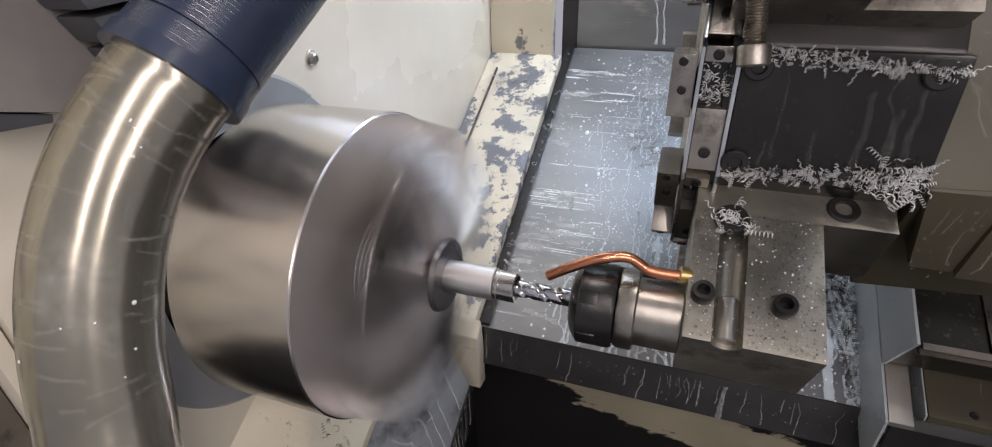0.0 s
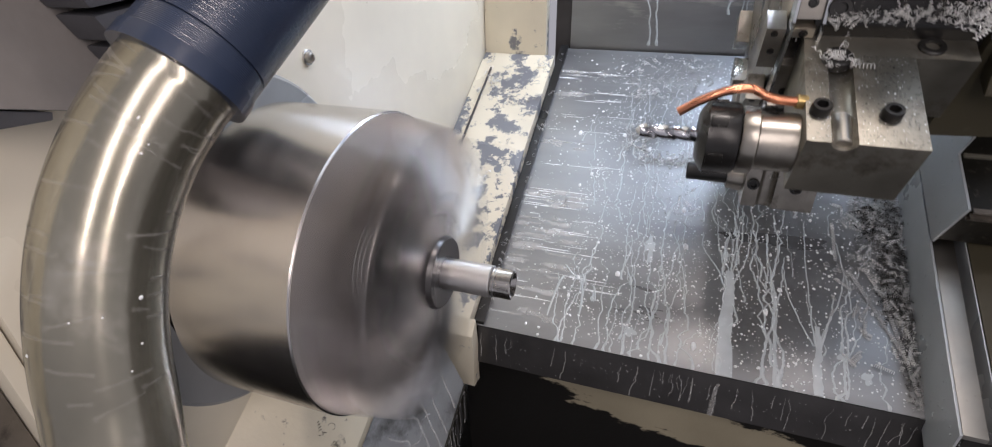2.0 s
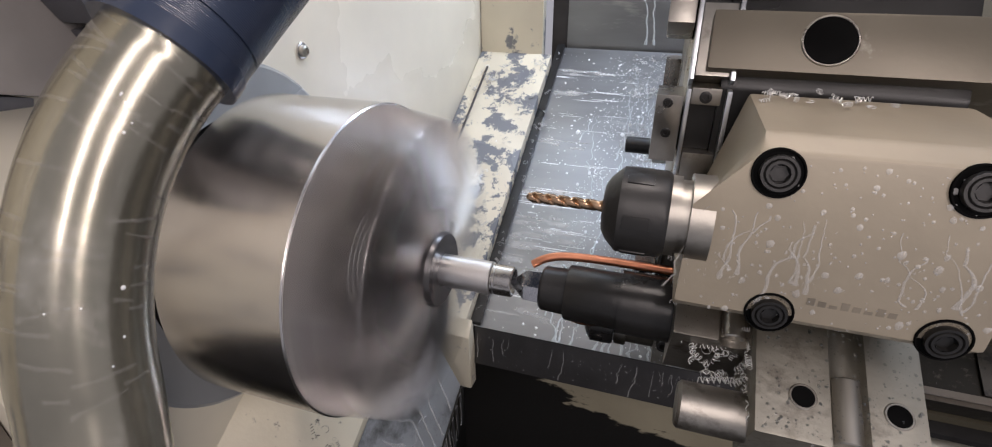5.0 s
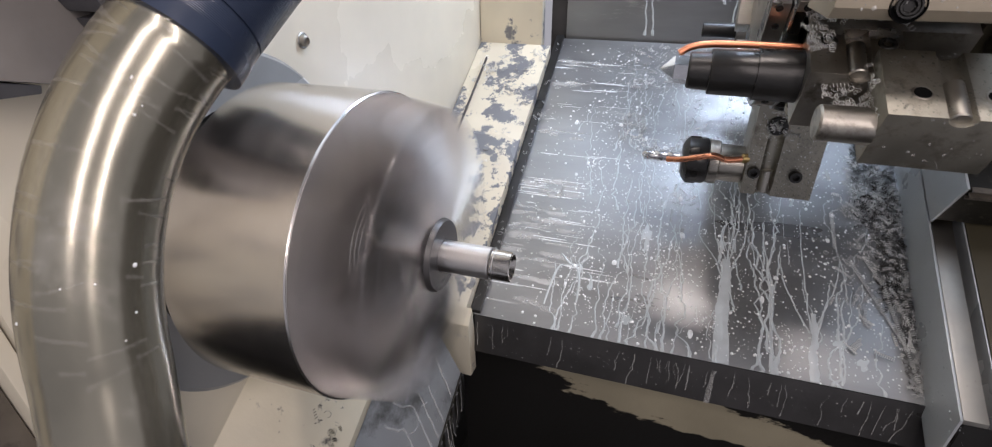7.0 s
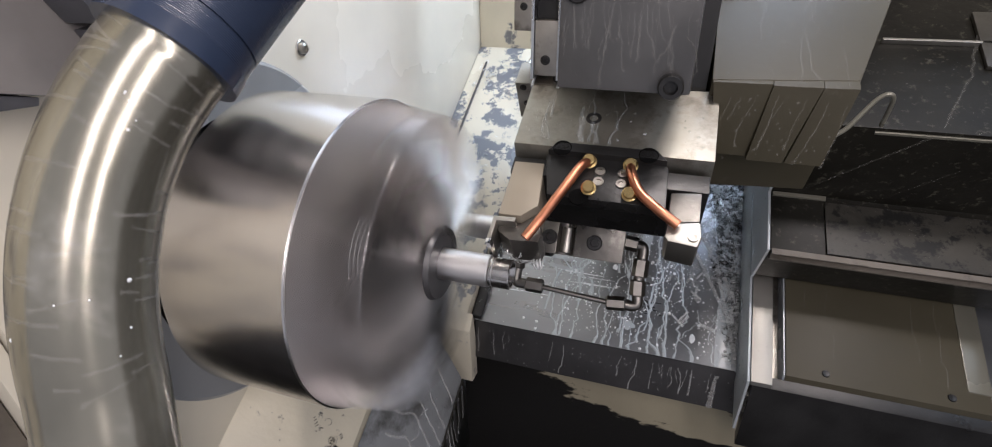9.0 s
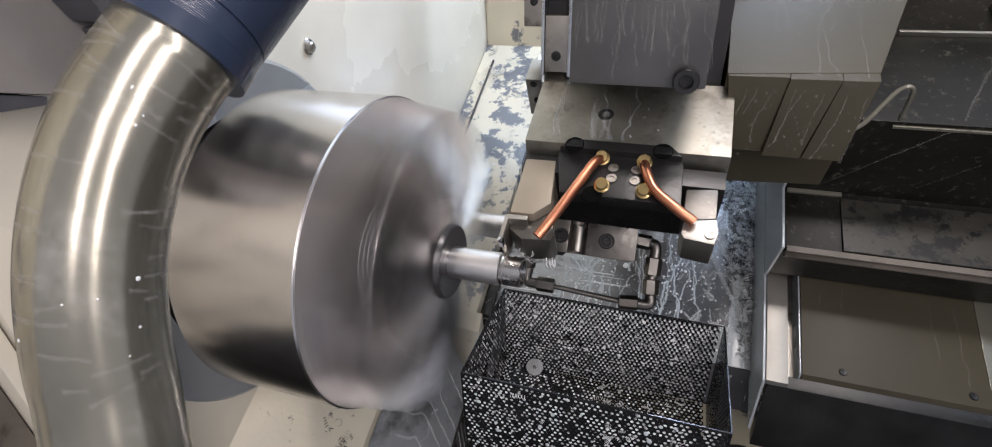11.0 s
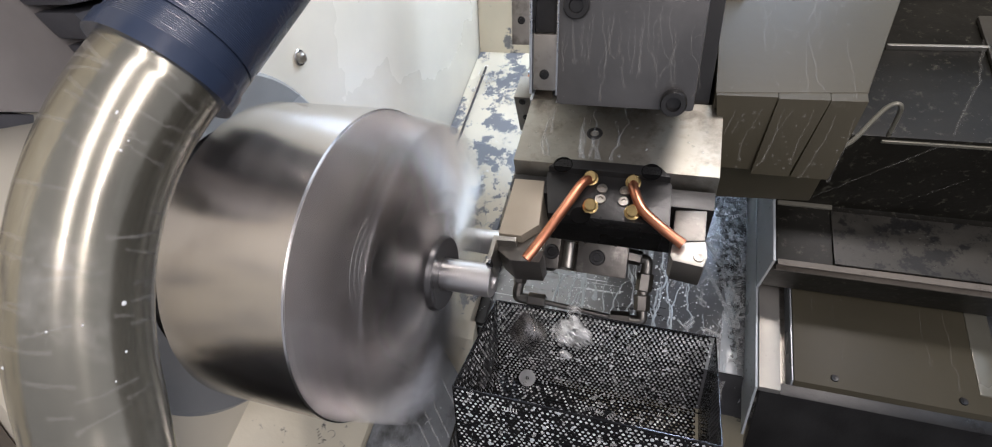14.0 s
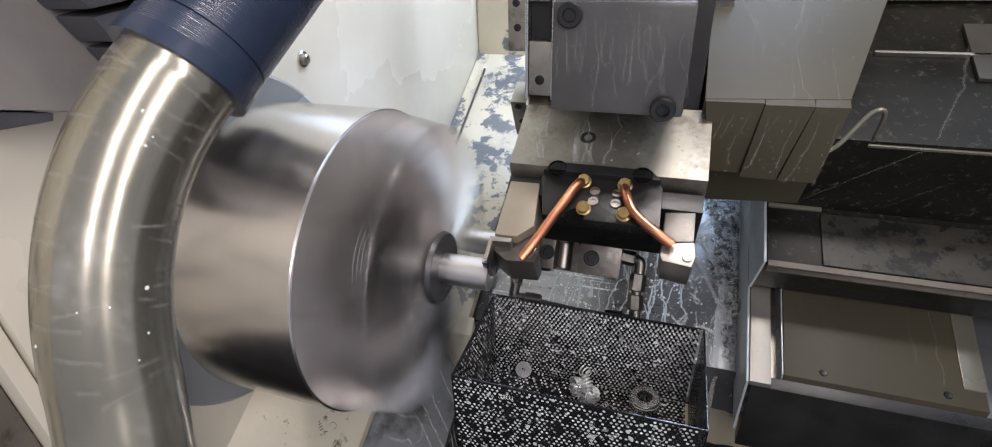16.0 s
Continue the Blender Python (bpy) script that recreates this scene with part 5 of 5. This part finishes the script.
    d.heap(lambda u, v, h: on_cover(0.194 - 0.030 * u, 0.10 + 0.10 * v, h), 260, 0.0016, NN, spread=1.2)
    d.heap(lambda u, v, h: on_cover(0.194 - 0.046 * u, 0.20 + 0.15 * v, h), 520, 0.0017, NN, spread=1.6)
    d.heap(lambda u, v, h: on_cover(0.194 - 0.012 * u, 0.01 + 0.10 * v, h), 120, 0.0013, NN)
    heap = s.make("swarf_heap", CHIP, None, "heap of long coiled steel swarf against the carriage cover")
    d.make("packed_swarf", CHIP_DARK, heap, "dark packed swarf under the heap")
    return heap


def pipe_marks():
    """Dried trickles that creep round the large pipe, and drops along its lower side."""
    tube = [o for o in bpy.data.objects if o.name == "tube"][0]
    rng = random.Random(61)
    seg = 64
    co = [v.co.copy() for v in tube.data.vertices]
    rings = [co[i:i + seg] for i in range(0, len(co) - seg + 1, seg)]
    mid = [sum(r, Vector()) / seg for r in rings]
    total = len(rings) - 1

    def spot(t, w, h):
        """A place on the tube: ring t in 0..1, angle w, height h."""
        f = max(0.0, min(total - 0.001, t * total))
        i, g = int(f), f - int(f)
        k = (w / (2 * math.pi) * seg) % seg
        a, e = int(k), k - int(k)
        p = [rings[j][a % seg].lerp(rings[j][(a + 1) % seg], e) for j in (i, i + 1)]
        p, c = p[0].lerp(p[1], g), mid[i].lerp(mid[i + 1], g)
        return p + (p - c).normalized() * h
    verts, faces = [], []

    def trickle(t, w, dt, dw, n, wide):
        b = len(verts)
        for i in range(n + 1):
            q = i / n
            t += dt / n + rng.uniform(-1, 1) * 0.0009
            w += dw / n + rng.uniform(-1, 1) * 0.012
            ww = wide * (0.5 + rng.random()) * (1.4 if i > n - 2 else 1)
            verts.extend((spot(t - ww, w, 0.00006), spot(t, w, 0.0002), spot(t + ww, w, 0.00006)))
        for i in range(n):
            for k in range(2):
                c = b + 3 * i + k
                faces.append((c, c + 1, c + 4, c + 3))
    for _ in range(96):
        trickle(rng.uniform(0.10, 0.75), rng.uniform(0, 6.28), rng.uniform(-0.015, 0.025), rng.choice((-1, 1)) * rng.uniform(0.3, 1.0), 14, 0.0030)
    for _ in range(24):
        trickle(rng.uniform(0.15, 0.5), rng.uniform(0, 6.28), rng.uniform(0.06, 0.25), rng.uniform(-0.2, 0.2), 24, 0.0030)
    me = bpy.data.meshes.new("dried_film")
    me.from_pydata(verts, [], faces)
    me.materials.append(COOLANT_PIPE)
    me.shade_smooth()
    ob = new("dried_film", me)
    ob.parent = tube
    ob["kind"] = "stuff"
    verts, faces = [], []
    for _ in range(22):
        t, w, r = rng.uniform(0.1, 0.85), rng.uniform(0, 6.28), 0.0003 + 0.0006 * rng.random() ** 3
        p, o = spot(t, w, 0.0), spot(t, w, 0.01)
        n = (o - p).normalized()
        a = n.orthogonal().normalized()
        e = n.cross(a)
        b = len(verts)
        verts.extend([p + (a * math.cos(k) + e * math.sin(k)) * r for k in (2 * math.pi * i / 7 for i in range(7))] + [p + n * r * 0.6])
        faces.extend([(b + i, b + (i + 1) % 7, b + 7) for i in range(7)])
    me = bpy.data.meshes.new("drops")
    me.from_pydata(verts, [], faces)
    me.materials.append(COOLANT_DROP)
    me.shade_smooth()
    ob = new("drops", me)
    ob.parent = tube
    ob["kind"] = "stuff"


def wet_tools():
    """Drops and chips that ride on the turret."""
    by = {o.name: o for o in TURRET.children}
    d = by["drill_holder"]
    f = Film((0, 0, 0.0282), (1, 0, 0), (0, -1, 0), 31)
    f.n = Vector((0, 0, 1))
    f.drops(0.001, 0.014, -0.06, 0.02, 200, 0.0002, 0.0009)
    f.drops(0.031, 0.067, -0.06, 0.021, 900, 0.0002, 0.0008)
    f.make("wet_film", COOLANT_GLASSY, d)
    f = Film((0, 0, 0.0282), (1, 0, 0), (0, -1, 0), 51)
    f.n = Vector((0, 0, 1))
    f.drops(0.001, 0.067, -0.06, 0.021, 260, 0.0002, 0.0006)
    f.make("white_splash", COOLANT_DENSE, d)
    s = Swarf(32)
    s.heap(lambda u, v, h: Vector((0.012 + 0.018 * u, 0.044 + 0.016 * v, 0.029 + h)), 34, 0.0018, (0, 0, 1))
    s.heap(lambda u, v, h: Vector((0.004 + 0.09 * u, 0.087 + 0.006 * v, 0.02 + 0.012 * v + h)), 60, 0.0016, (0, 0, 1))
    s.make("swarf", CHIP, d)
    e = by["empty_facet_plate"]
    s = Swarf(33)
    s.heap(lambda u, v, h: Vector((0.01 + 0.10 * u, 0.033 - h, -0.034 + 0.012 * v * (0.25 + u))), 260, 0.0009, (0, -1, 0), spread=2.0)
    s.heap(lambda u, v, h: Vector((0.01 + 0.10 * u, 0.033 - h, 0.028 + 0.009 * v * (1.3 - u))), 260, 0.0008, (0, -1, 0), spread=2.0)
    s.heap(lambda u, v, h: Vector((0.082 + 0.026 * u, 0.033 - h, -0.036 + 0.022 * v)), 60, 0.0016, (0, -1, 0), spread=2.0)
    s.make("swarf", CHIP, e)
    f = Film((0, 0.0335, 0), (1, 0, 0), (0, 0, -1), 34)
    f.n = Vector((0, -1, 0))
    for x, v0, v1, w in ((0.033, -0.025, 0.022, 0.0009), (0.030, 0.012, 0.033, 0.0012), (0.052, 0.005, 0.032, 0.0016), (0.074, -0.018, 0.030, 0.0024), (0.083, -0.026, 0.028, 0.0012), (0.088, -0.010, 0.030, 0.0030), (0.096, -0.024, 0.020, 0.0020)):
        f.run(x, v0, v1, w, 0.0006, 1.0)
    f.drops(0.012, 0.108, -0.03, 0.03, 90, 0.0003, 0.0010)
    f.make("wet_film", COOLANT_STAIN, e)
    s = Swarf(43)
    s.heap(lambda u, v, h: Vector((-0.008 + 0.014 * u, 0.0425 - h * 0.6, 0.006 + 0.020 * v)), 40, 0.0014, (0, -1, 0))
    s.make("swarf", CHIP, e)
    l = by["live_tool_holder"]
    f = Film((0, -0.0452, 0), (1, 0, 0), (0, 0, -1), 35)
    f.n = Vector((0, -1, 0))
    f.drops(-0.004, 0.104, -0.010, 0.034, 120, 0.0003, 0.0011)
    w = Film((0, -0.0452, 0), (1, 0, 0), (0, 0, -1), 41)
    w.n = Vector((0, -1, 0))
    w.drops(-0.004, 0.104, -0.010, 0.036, 110, 0.0004, 0.0016, 1.4)
    for x in (0.004, 0.018, 0.034, 0.041, 0.066, 0.079, 0.095):
        w.run(x, w.rng.uniform(-0.011, -0.008), w.rng.uniform(0.010, 0.030), w.rng.uniform(0.0003, 0.0006), 0.0008)
    w.make("white_splash", COOLANT_DRIED, l)
    for _ in range(7):
        f.run(f.rng.uniform(0.002, 0.098), f.rng.uniform(-0.010, 0.005), f.rng.uniform(0.015, 0.034), f.rng.uniform(0.0005, 0.001), 0.0007)
    f.make("wet_film", COOLANT_DRIED, l)
    f = Film((0, -0.0397, 0.0312), (1, 0, 0), (0, -0.26, -0.965), 36)
    f.n = Vector((0, -0.98, 0.2))
    f.drops(0.020, 0.102, 0.001, 0.020, 90, 0.0003, 0.0014)
    f.make("wet_film", COOLANT_DRIED, l)
    s = Swarf(37)
    s.heap(lambda u, v, h: Vector((0.02 + 0.05 * u, 0.01 + 0.02 * v, 0.038 + h)), 26, 0.0011, (0, 0, 1))
    s.make("swarf", CHIP, l)
    h = by["turning_tool_holder"]
    f = Film((0, 0, 0.0362), (1, 0, 0), (0, -1, 0), 38)
    f.n = Vector((0, 0, 1))
    for _ in range(12):
        v0 = -0.122 + f.rng.uniform(0, 0.03)
        f.run(f.rng.uniform(-0.004, 0.075), v0, min(-0.071, v0 + f.rng.uniform(0.015, 0.055)), f.rng.uniform(0.0005, 0.0013), 0.0005)
    f.drops(-0.005, 0.114, -0.122, -0.072, 90, 0.0003, 0.0011)
    f.make("wet_film", COOLANT_CLEAR, h)
    b = by["blanking_plate"]
    f = Film((0, -0.0243, 0), (1, 0, 0), (0, 0, -1), 39)
    f.n = Vector((0, -1, 0))
    for _ in range(26):
        f.run(f.rng.uniform(0.024, 0.092), f.rng.uniform(-0.032, -0.01), f.rng.uniform(-0.005, 0.024), f.rng.uniform(0.0003, 0.0008), 0.0006)
    f.drops(0.022, 0.094, -0.03, 0.024, 70, 0.0003, 0.0010)
    f.make("wet_film", COOLANT_FAINT, b)
    c = by["chamfer_holder"]
    m = along((0.009, 0.010, -0.018), (0.0125, 0.0195, -0.047))
    prof = [(0, 0)]
    for k in range(22):
        prof += [(0.0013 * k, 0.0044), (0.0013 * k + 0.00065, 0.0054)]
    prof += [(0.0292, 0.0044), (0.0292, 0.0072), (0.0302, 0.0078), (0.0385, 0.0078), (0.0395, 0.0070), (0.0395, 0.0042), (0.035, 0.004), (0.035, 0)]
    part("long_screw", revolve(prof, 28, m=m), STEEL_DULL, c, "long threaded socket screw")
    for lo, hi, v0, v1, h, count in ((0.001, 0.056, -0.06, 0.022, 0.0262, 260), (0.039, 0.106, 0.010, 0.065, 0.0352, 420)):
        f = Film((0, 0, h), (1, 0, 0), (0, -1, 0), int(1000 * hi))
        f.n = Vector((0, 0, 1))
        f.drops(lo, hi, v0, v1, count, 0.0002, 0.0009)
        f.make("wet_film", COOLANT_GLASSY, c)
    f = Film((0, -0.0671, 0), (1, 0, 0), (0, 0, -1), 44)
    f.n = Vector((0, -1, 0))
    f.drops(0.040, 0.105, -0.033, 0.010, 60, 0.0003, 0.0012)
    f.make("wet_film", COOLANT_DRIED, c)
    s = Swarf(45)
    s.heap(lambda u, v, h: Vector((0.036 + 0.004 * u, -0.064 + 0.05 * v, 0.030 - 0.04 * u + h * 0.3)), 60, 0.0012, (-1, 0, 0))
    s.heap(lambda u, v, h: Vector((0.010 + 0.030 * u, -0.040 + 0.02 * v, 0.012 + h)), 40, 0.0014, (0, 0, 1))
    s.make("swarf", CHIP, c)
    s = Swarf(40)
    s.heap(lambda u, v, h: Vector((0.0 + 0.10 * u, 0.03 + 0.015 * v, 0.027 + h)), 50, 0.0016, (0, 0, 1))
    s.heap(lambda u, v, h: Vector((0.0 + 0.012 * u, -0.01 + 0.05 * v, 0.027 + h)), 40, 0.0016, (0, 0, 1))
    s.make("swarf", CHIP, c)


def wet_slide():
    """Runs and drops on the slide cover and the carriage."""
    c = SLIDE_BOX
    f = Film((0.0, 0.0355, 0.0504), (1, 0, 0), (0, -1, -0.042), 71)
    f.n = Vector((0, -0.042, 1))
    for _ in range(12):
        v0 = -f.rng.uniform(0.05, 0.22)
        f.run(f.rng.uniform(0.118, 0.198), v0, min(-0.001, v0 + f.rng.uniform(0.04, 0.16)), f.rng.uniform(0.0003, 0.0008), 0.0005)
    f.drops(0.118, 0.202, -0.22, -0.002, 110, 0.0004, 0.0016)
    f.make("wet_film", COOLANT_FAINT, c)
    f = Film((0.0, 0.0350, 0.0460), (1, 0, 0), (-0.25, -0.54, -0.84), 72)
    f.n = Vector((0, -0.84, 0.54))
    for x in (0.124, 0.131, 0.139):
        f.run(x, 0.001, f.rng.uniform(0.02, 0.05), 0.0005, 0.0004)
    f.drops(0.122, 0.142, 0.003, 0.050, 24, 0.0004, 0.0012)
    f.o = f.o + Vector((0, -0.0042, 0))
    for x in (0.150, 0.157, 0.166):
        f.run(x, 0.001, f.rng.uniform(0.02, 0.05), 0.0005, 0.0004)
    f.drops(0.150, 0.168, 0.003, 0.048, 24, 0.0004, 0.0012)
    f.o = f.o + Vector((0, -0.0042, 0))
    for x in (0.177, 0.187):
        f.run(x, 0.001, f.rng.uniform(0.02, 0.05), 0.0006, 0.0004)
    f.drops(0.176, 0.192, 0.003, 0.046, 20, 0.0004, 0.0012)
    f.make("wet_film", COOLANT_FAINT, c)
    # long slanting pale streak over the housing wall and roof, and smaller ones beside it
    f = Film((0.212, 0.1128, -0.162), (0.10, 0, -0.085), (0.085, 0, 0.10), 73)
    f.n = Vector((0, -1, 0))
    f.run(0.0, 0.0, 0.128, 0.0013, 0.0002, 1.0)
    f.run(0.05, 0.03, 0.12, 0.0006, 0.0003, 1.0)
    f.make("dried_run", COOLANT_FAINT, c)
    f = Film((0.296, 0.118, -0.0605), (0.9, -0.35, 0), (0.35, 0.9, 0), 74)
    f.n = Vector((0, 0, 1))
    f.run(0.0, 0.0, 0.16, 0.0016, 0.0003, 1.0)
    f.drops(-0.04, 0.10, 0.0, 0.15, 60, 0.0004, 0.0013)
    f.make("dried_run", COOLANT_FAINT, c)
    f = Film((0, 0, -0.1634), (1, 0, 0), (0, -1, 0), 75)
    f.n = Vector((0, 0, 1))
    f.drops(0.20, 0.40, -0.112, -0.053, 130, 0.0004, 0.0012)
    f.make("wet_film", COOLANT_FAINT, c)
    f = Film((0.1937, 0, 0), (0, 1, 0), (0, 0, -1), 76)
    f.n = Vector((-1, 0, 0))
    f.drops(0.055, 0.24, 0.168, 0.230, 46, 0.0004, 0.0013)
    f.make("wet_film", COOLANT, c)
    k = CARRIAGE
    f = Film((0.1937, 0.148, slope_z(0.148)), (0, math.cos(SL), math.sin(SL)), (0, math.sin(SL), -math.cos(SL)), 77)
    f.n = Vector((-1, 0, 0))
    f.drops(0.005, 0.28, -0.055, -0.004, 150, 0.0004, 0.0015)
    f.make("wet_film", COOLANT, k)
    f = Film((0, 0.160, slope_z(0.160) + 0.0520 / math.cos(SL)), (1, 0, 0), -U, 78)
    f.n = NN.copy()
    f.drops(0.200, 0.39, -0.12, -0.002, 130, 0.0003, 0.0011)
    for _ in range(5):
        f.run(f.rng.uniform(0.24, 0.38), -0.11, f.rng.uniform(-0.08, -0.01), 0.0005, 0.0004)
    f.make("wet_film", COOLANT_FAINT, k)


def wet_basket():
    W, D, H = 0.1385, 0.079, 0.066
    s = Swarf(51)
    s.heap(lambda u, v, h: Vector((0.004 + 0.13 * u, 0.004 + 0.07 * v, 0.001 + h)), 60, 0.0016, (0, 0, 1))
    s.heap(lambda u, v, h: Vector((0.05 + 0.04 * u, 0.02 + 0.03 * v, 0.002 + h)), 8, 0.0042, (0, 0, 1))
    s.heap(lambda u, v, h: Vector((0.004 + 0.13 * u, D - 0.001 - 0.4 * h, 0.004 + 0.060 * v)), 110, 0.0009, (0, -1, 0))
    s.heap(lambda u, v, h: Vector((0.004 + 0.13 * u, -0.001 - 0.4 * h, 0.004 + 0.060 * v)), 70, 0.0009, (0, -1, 0))
    s.make("swarf", CHIP, BASKET, "small bright chips")
    f = Film((0, D - 0.0008, H), (1, 0, 0), (0, 0, -1), 52)
    f.n = Vector((0, -1, 0))
    f.drops(0.002, W - 0.002, 0.002, H - 0.002, 170, 0.0005, 0.0013)
    f.make("wet_film", COOLANT_DENSE, BASKET)
    f = Film((0, 0, 0.0008), (1, 0, 0), (0, 1, 0), 54)
    f.n = Vector((0, 0, 1))
    f.drops(0.003, W - 0.003, 0.003, D - 0.003, 120, 0.0005, 0.0014)
    f.make("wet_film", COOLANT_DRIED, BASKET)
    f = Film((0, -0.0006, H), (1, 0, 0), (0, 0, -1), 53)
    f.n = Vector((0, -1, 0))
    f.drops(0.002, W - 0.002, 0.002, H - 0.002, 110, 0.0006, 0.0015)
    f.make("wet_film", COOLANT, BASKET)


def swarf_tangle():
    """A white tangle of fresh chips: it clings to the tool, comes loose and drops into the basket."""
    s = Swarf(91)
    rng = s.rng
    for _ in range(26):
        p = Vector((rng.gauss(0, 0.0065), rng.gauss(0, 0.0045), rng.gauss(0, 0.0030)))
        ax = Vector((rng.gauss(0, 1), rng.gauss(0, 1), rng.gauss(0, 1)))
        s.curl(p, ax, rng.uniform(0.0012, 0.0040), rng.uniform(0.0009, 0.0026), rng.uniform(0.8, 4), 0.00040, 0.5, 1.7)
    return s.make("swarf_tangle", CHIP_WHITE, None, "tangle of fresh white steel swarf")


TANGLE = swarf_tangle()
cover_coolant(), cover_swarf(), pipe_marks(), wet_tools(), wet_slide(), wet_basket()
HEAP = heap_at_carriage()


# ================= what moves =================
# seconds, x of the turret, slide position, index angle
TURRET_ROWS = [
    (0.0, 0.193, 0.040, -60), (0.6, 0.1915, 0.040, -60), (1.2, 0.190, 0.040, -60), (1.3, 0.196, 0.040, -60), (1.5, 0.222, 0.044, -60), (1.6, 0.233, 0.065, -60), (1.7, 0.243, 0.100, -60), (1.8, 0.251, 0.135, -60),
    (1.9, 0.256, 0.165, -60), (2.0, 0.258, 0.185, -60), (2.1, 0.258, 0.199, -60), (2.3, 0.258, 0.204, -60), (2.5, 0.258, 0.208, -60), (2.6, 0.258, 0.208, -34), (2.7, 0.258, 0.208, -7), (2.8, 0.259, 0.208, 0),
    (3.0, 0.260, 0.208, 0), (3.1, 0.256, 0.200, 0), (3.3, 0.232, 0.150, 0), (3.5, 0.203, 0.091, 0), (3.7, 0.193, 0.030, 0), (3.8, 0.191, 0.012, 0), (4.0, 0.191, 0.003, 0), (4.2, 0.192, 0.001, 0),
    (5.2, 0.188, 0.0, 0), (6.1, 0.189, 0.0, 0), (6.3, 0.206, 0.002, 0), (6.4, 0.222, 0.018, 0), (6.5, 0.240, 0.049, 0), (6.6, 0.250, 0.085, 0), (6.7, 0.256, 0.123, 0), (6.8, 0.260, 0.156, 0), (7.0, 0.262, 0.194, 0),
    (7.2, 0.262, 0.198, 0), (7.5, 0.261, 0.198, 0), (7.6, 0.261, 0.199, 42), (7.7, 0.260, 0.200, 88), (7.8, 0.259, 0.202, 117), (7.9, 0.256, 0.204, 120), (8.0, 0.247, 0.203, 120), (8.1, 0.232, 0.192, 120),
    (8.2, 0.210, 0.172, 120), (8.3, 0.182, 0.146, 120), (8.4, 0.150, 0.120, 120), (8.5, 0.1225, 0.102, 120), (8.6, 0.102, 0.0995, 120), (8.7, 0.092, 0.0995, 120), (9.0, 0.088, 0.0995, 120), (11.5, 0.089, 0.098, 120),
    (13.0, 0.0885, 0.094, 120), (14.5, 0.089, 0.091, 120), (16.0, 0.089, 0.088, 120),
]


def motions():
    walk(TURRET, [(t, pose(x, (s + RT) * U.y, (s + RT) * U.z, math.degrees(SL) + a)) for t, x, s, a in TURRET_ROWS])
    walk(SLIDE_BOX, [(t, pose(x, s * U.y, s * U.z, math.degrees(SL))) for t, x, s, a in TURRET_ROWS])
    walk(CARRIAGE, [(t, pose(x, 0, 0)) for t, x, s, a in TURRET_ROWS])
    walk(HEAP, [(t, pose(x, 0, 0)) for t, x, s, a in TURRET_ROWS])
    turn = [(k, pose(0, 0, 0, (80 * k) % 360)) for k in range(0, 16 * FPS + 1)]
    spin = [(k / FPS, m) for k, m in turn]
    walk(CHUCK, spin)
    walk(STOCK, spin)
    # the turned end spins with the bar until it is parted off, then drops
    off = 418
    ring = [(k / FPS, pose(0.0850, 0, 0, (80 * k) % 360)) for k in range(0, off + 1)]
    a = (80 * off) % 360
    ring += [(13.967, pose(0.095, -0.008, -0.004, a, 14, 8)), (14.0, pose(0.106, -0.020, -0.0190, a, 45, 25)), (14.067, pose(0.120, -0.026, -0.048, a, 75, 40)), (14.133, pose(0.140, -0.022, -0.070, a, 90, 50)),
             (14.267, pose(0.170, -0.014, -0.0782, a, 90, 50)), (14.4, pose(0.186, -0.010, -0.0782, a, 90, 50)), (16.0, pose(0.186, -0.010, -0.0782, a, 90, 50))]
    walk(CUT_RING, ring)
    # the tangle rides on the tool, is whirled about the bar's end and falls
    grip = pose(0, 0, 0, -120) @ Matrix.Translation((0.012, -RT - 0.078, -0.004))
    ride = []
    for (t, x, s, a), (t2, x2, s2, a2) in zip(TURRET_ROWS, TURRET_ROWS[1:]):
        n = 3 if a != a2 else 1
        for k in range(n):
            q = k / n
            if t + q * (t2 - t) < 13.05:
                ride.append((t + q * (t2 - t), pose(x + q * (x2 - x), (s + q * (s2 - s) + RT) * U.y, (s + q * (s2 - s) + RT) * U.z, math.degrees(SL) + a + q * (a2 - a)) @ grip))
    fall = [(13.2, 0.0945, -0.012, 0.0195, 0), (13.3, 0.1060, -0.012, 0.0260, 40), (13.4, 0.1111, -0.012, 0.0218, 80), (13.5, 0.1013, -0.012, 0.0067, 20), (13.6, 0.1184, -0.012, 0.0579, 60), (13.7, 0.1174, -0.012, 0.0465, 120), (13.8, 0.1233, -0.012, 0.0475, 160),
            (13.9, 0.1229, -0.012, 0.0, 190), (14.0, 0.1333, -0.014, -0.0168, 230), (14.1, 0.1417, -0.014, -0.0380, 260), (14.2, 0.1440, -0.010, -0.0620, 280), (14.3, 0.1448, -0.008, -0.0775, 290), (16.0, 0.1448, -0.008, -0.0775, 290)]
    walk(TANGLE, ride + [(t, pose(x, y, z, 150 + a * 0.5, 0, a * 0.4)) for t, x, y, z, a in fall])
    park, hold = pose(0.10, -0.16, -0.44), pose(0.077, -0.073, -0.086)
    walk(BASKET, [(0.0, park), (9.4, park), (10.2, pose(0.09, -0.13, -0.27)), (10.9, hold), (11.2, hold), (16.0, hold)])


motions()
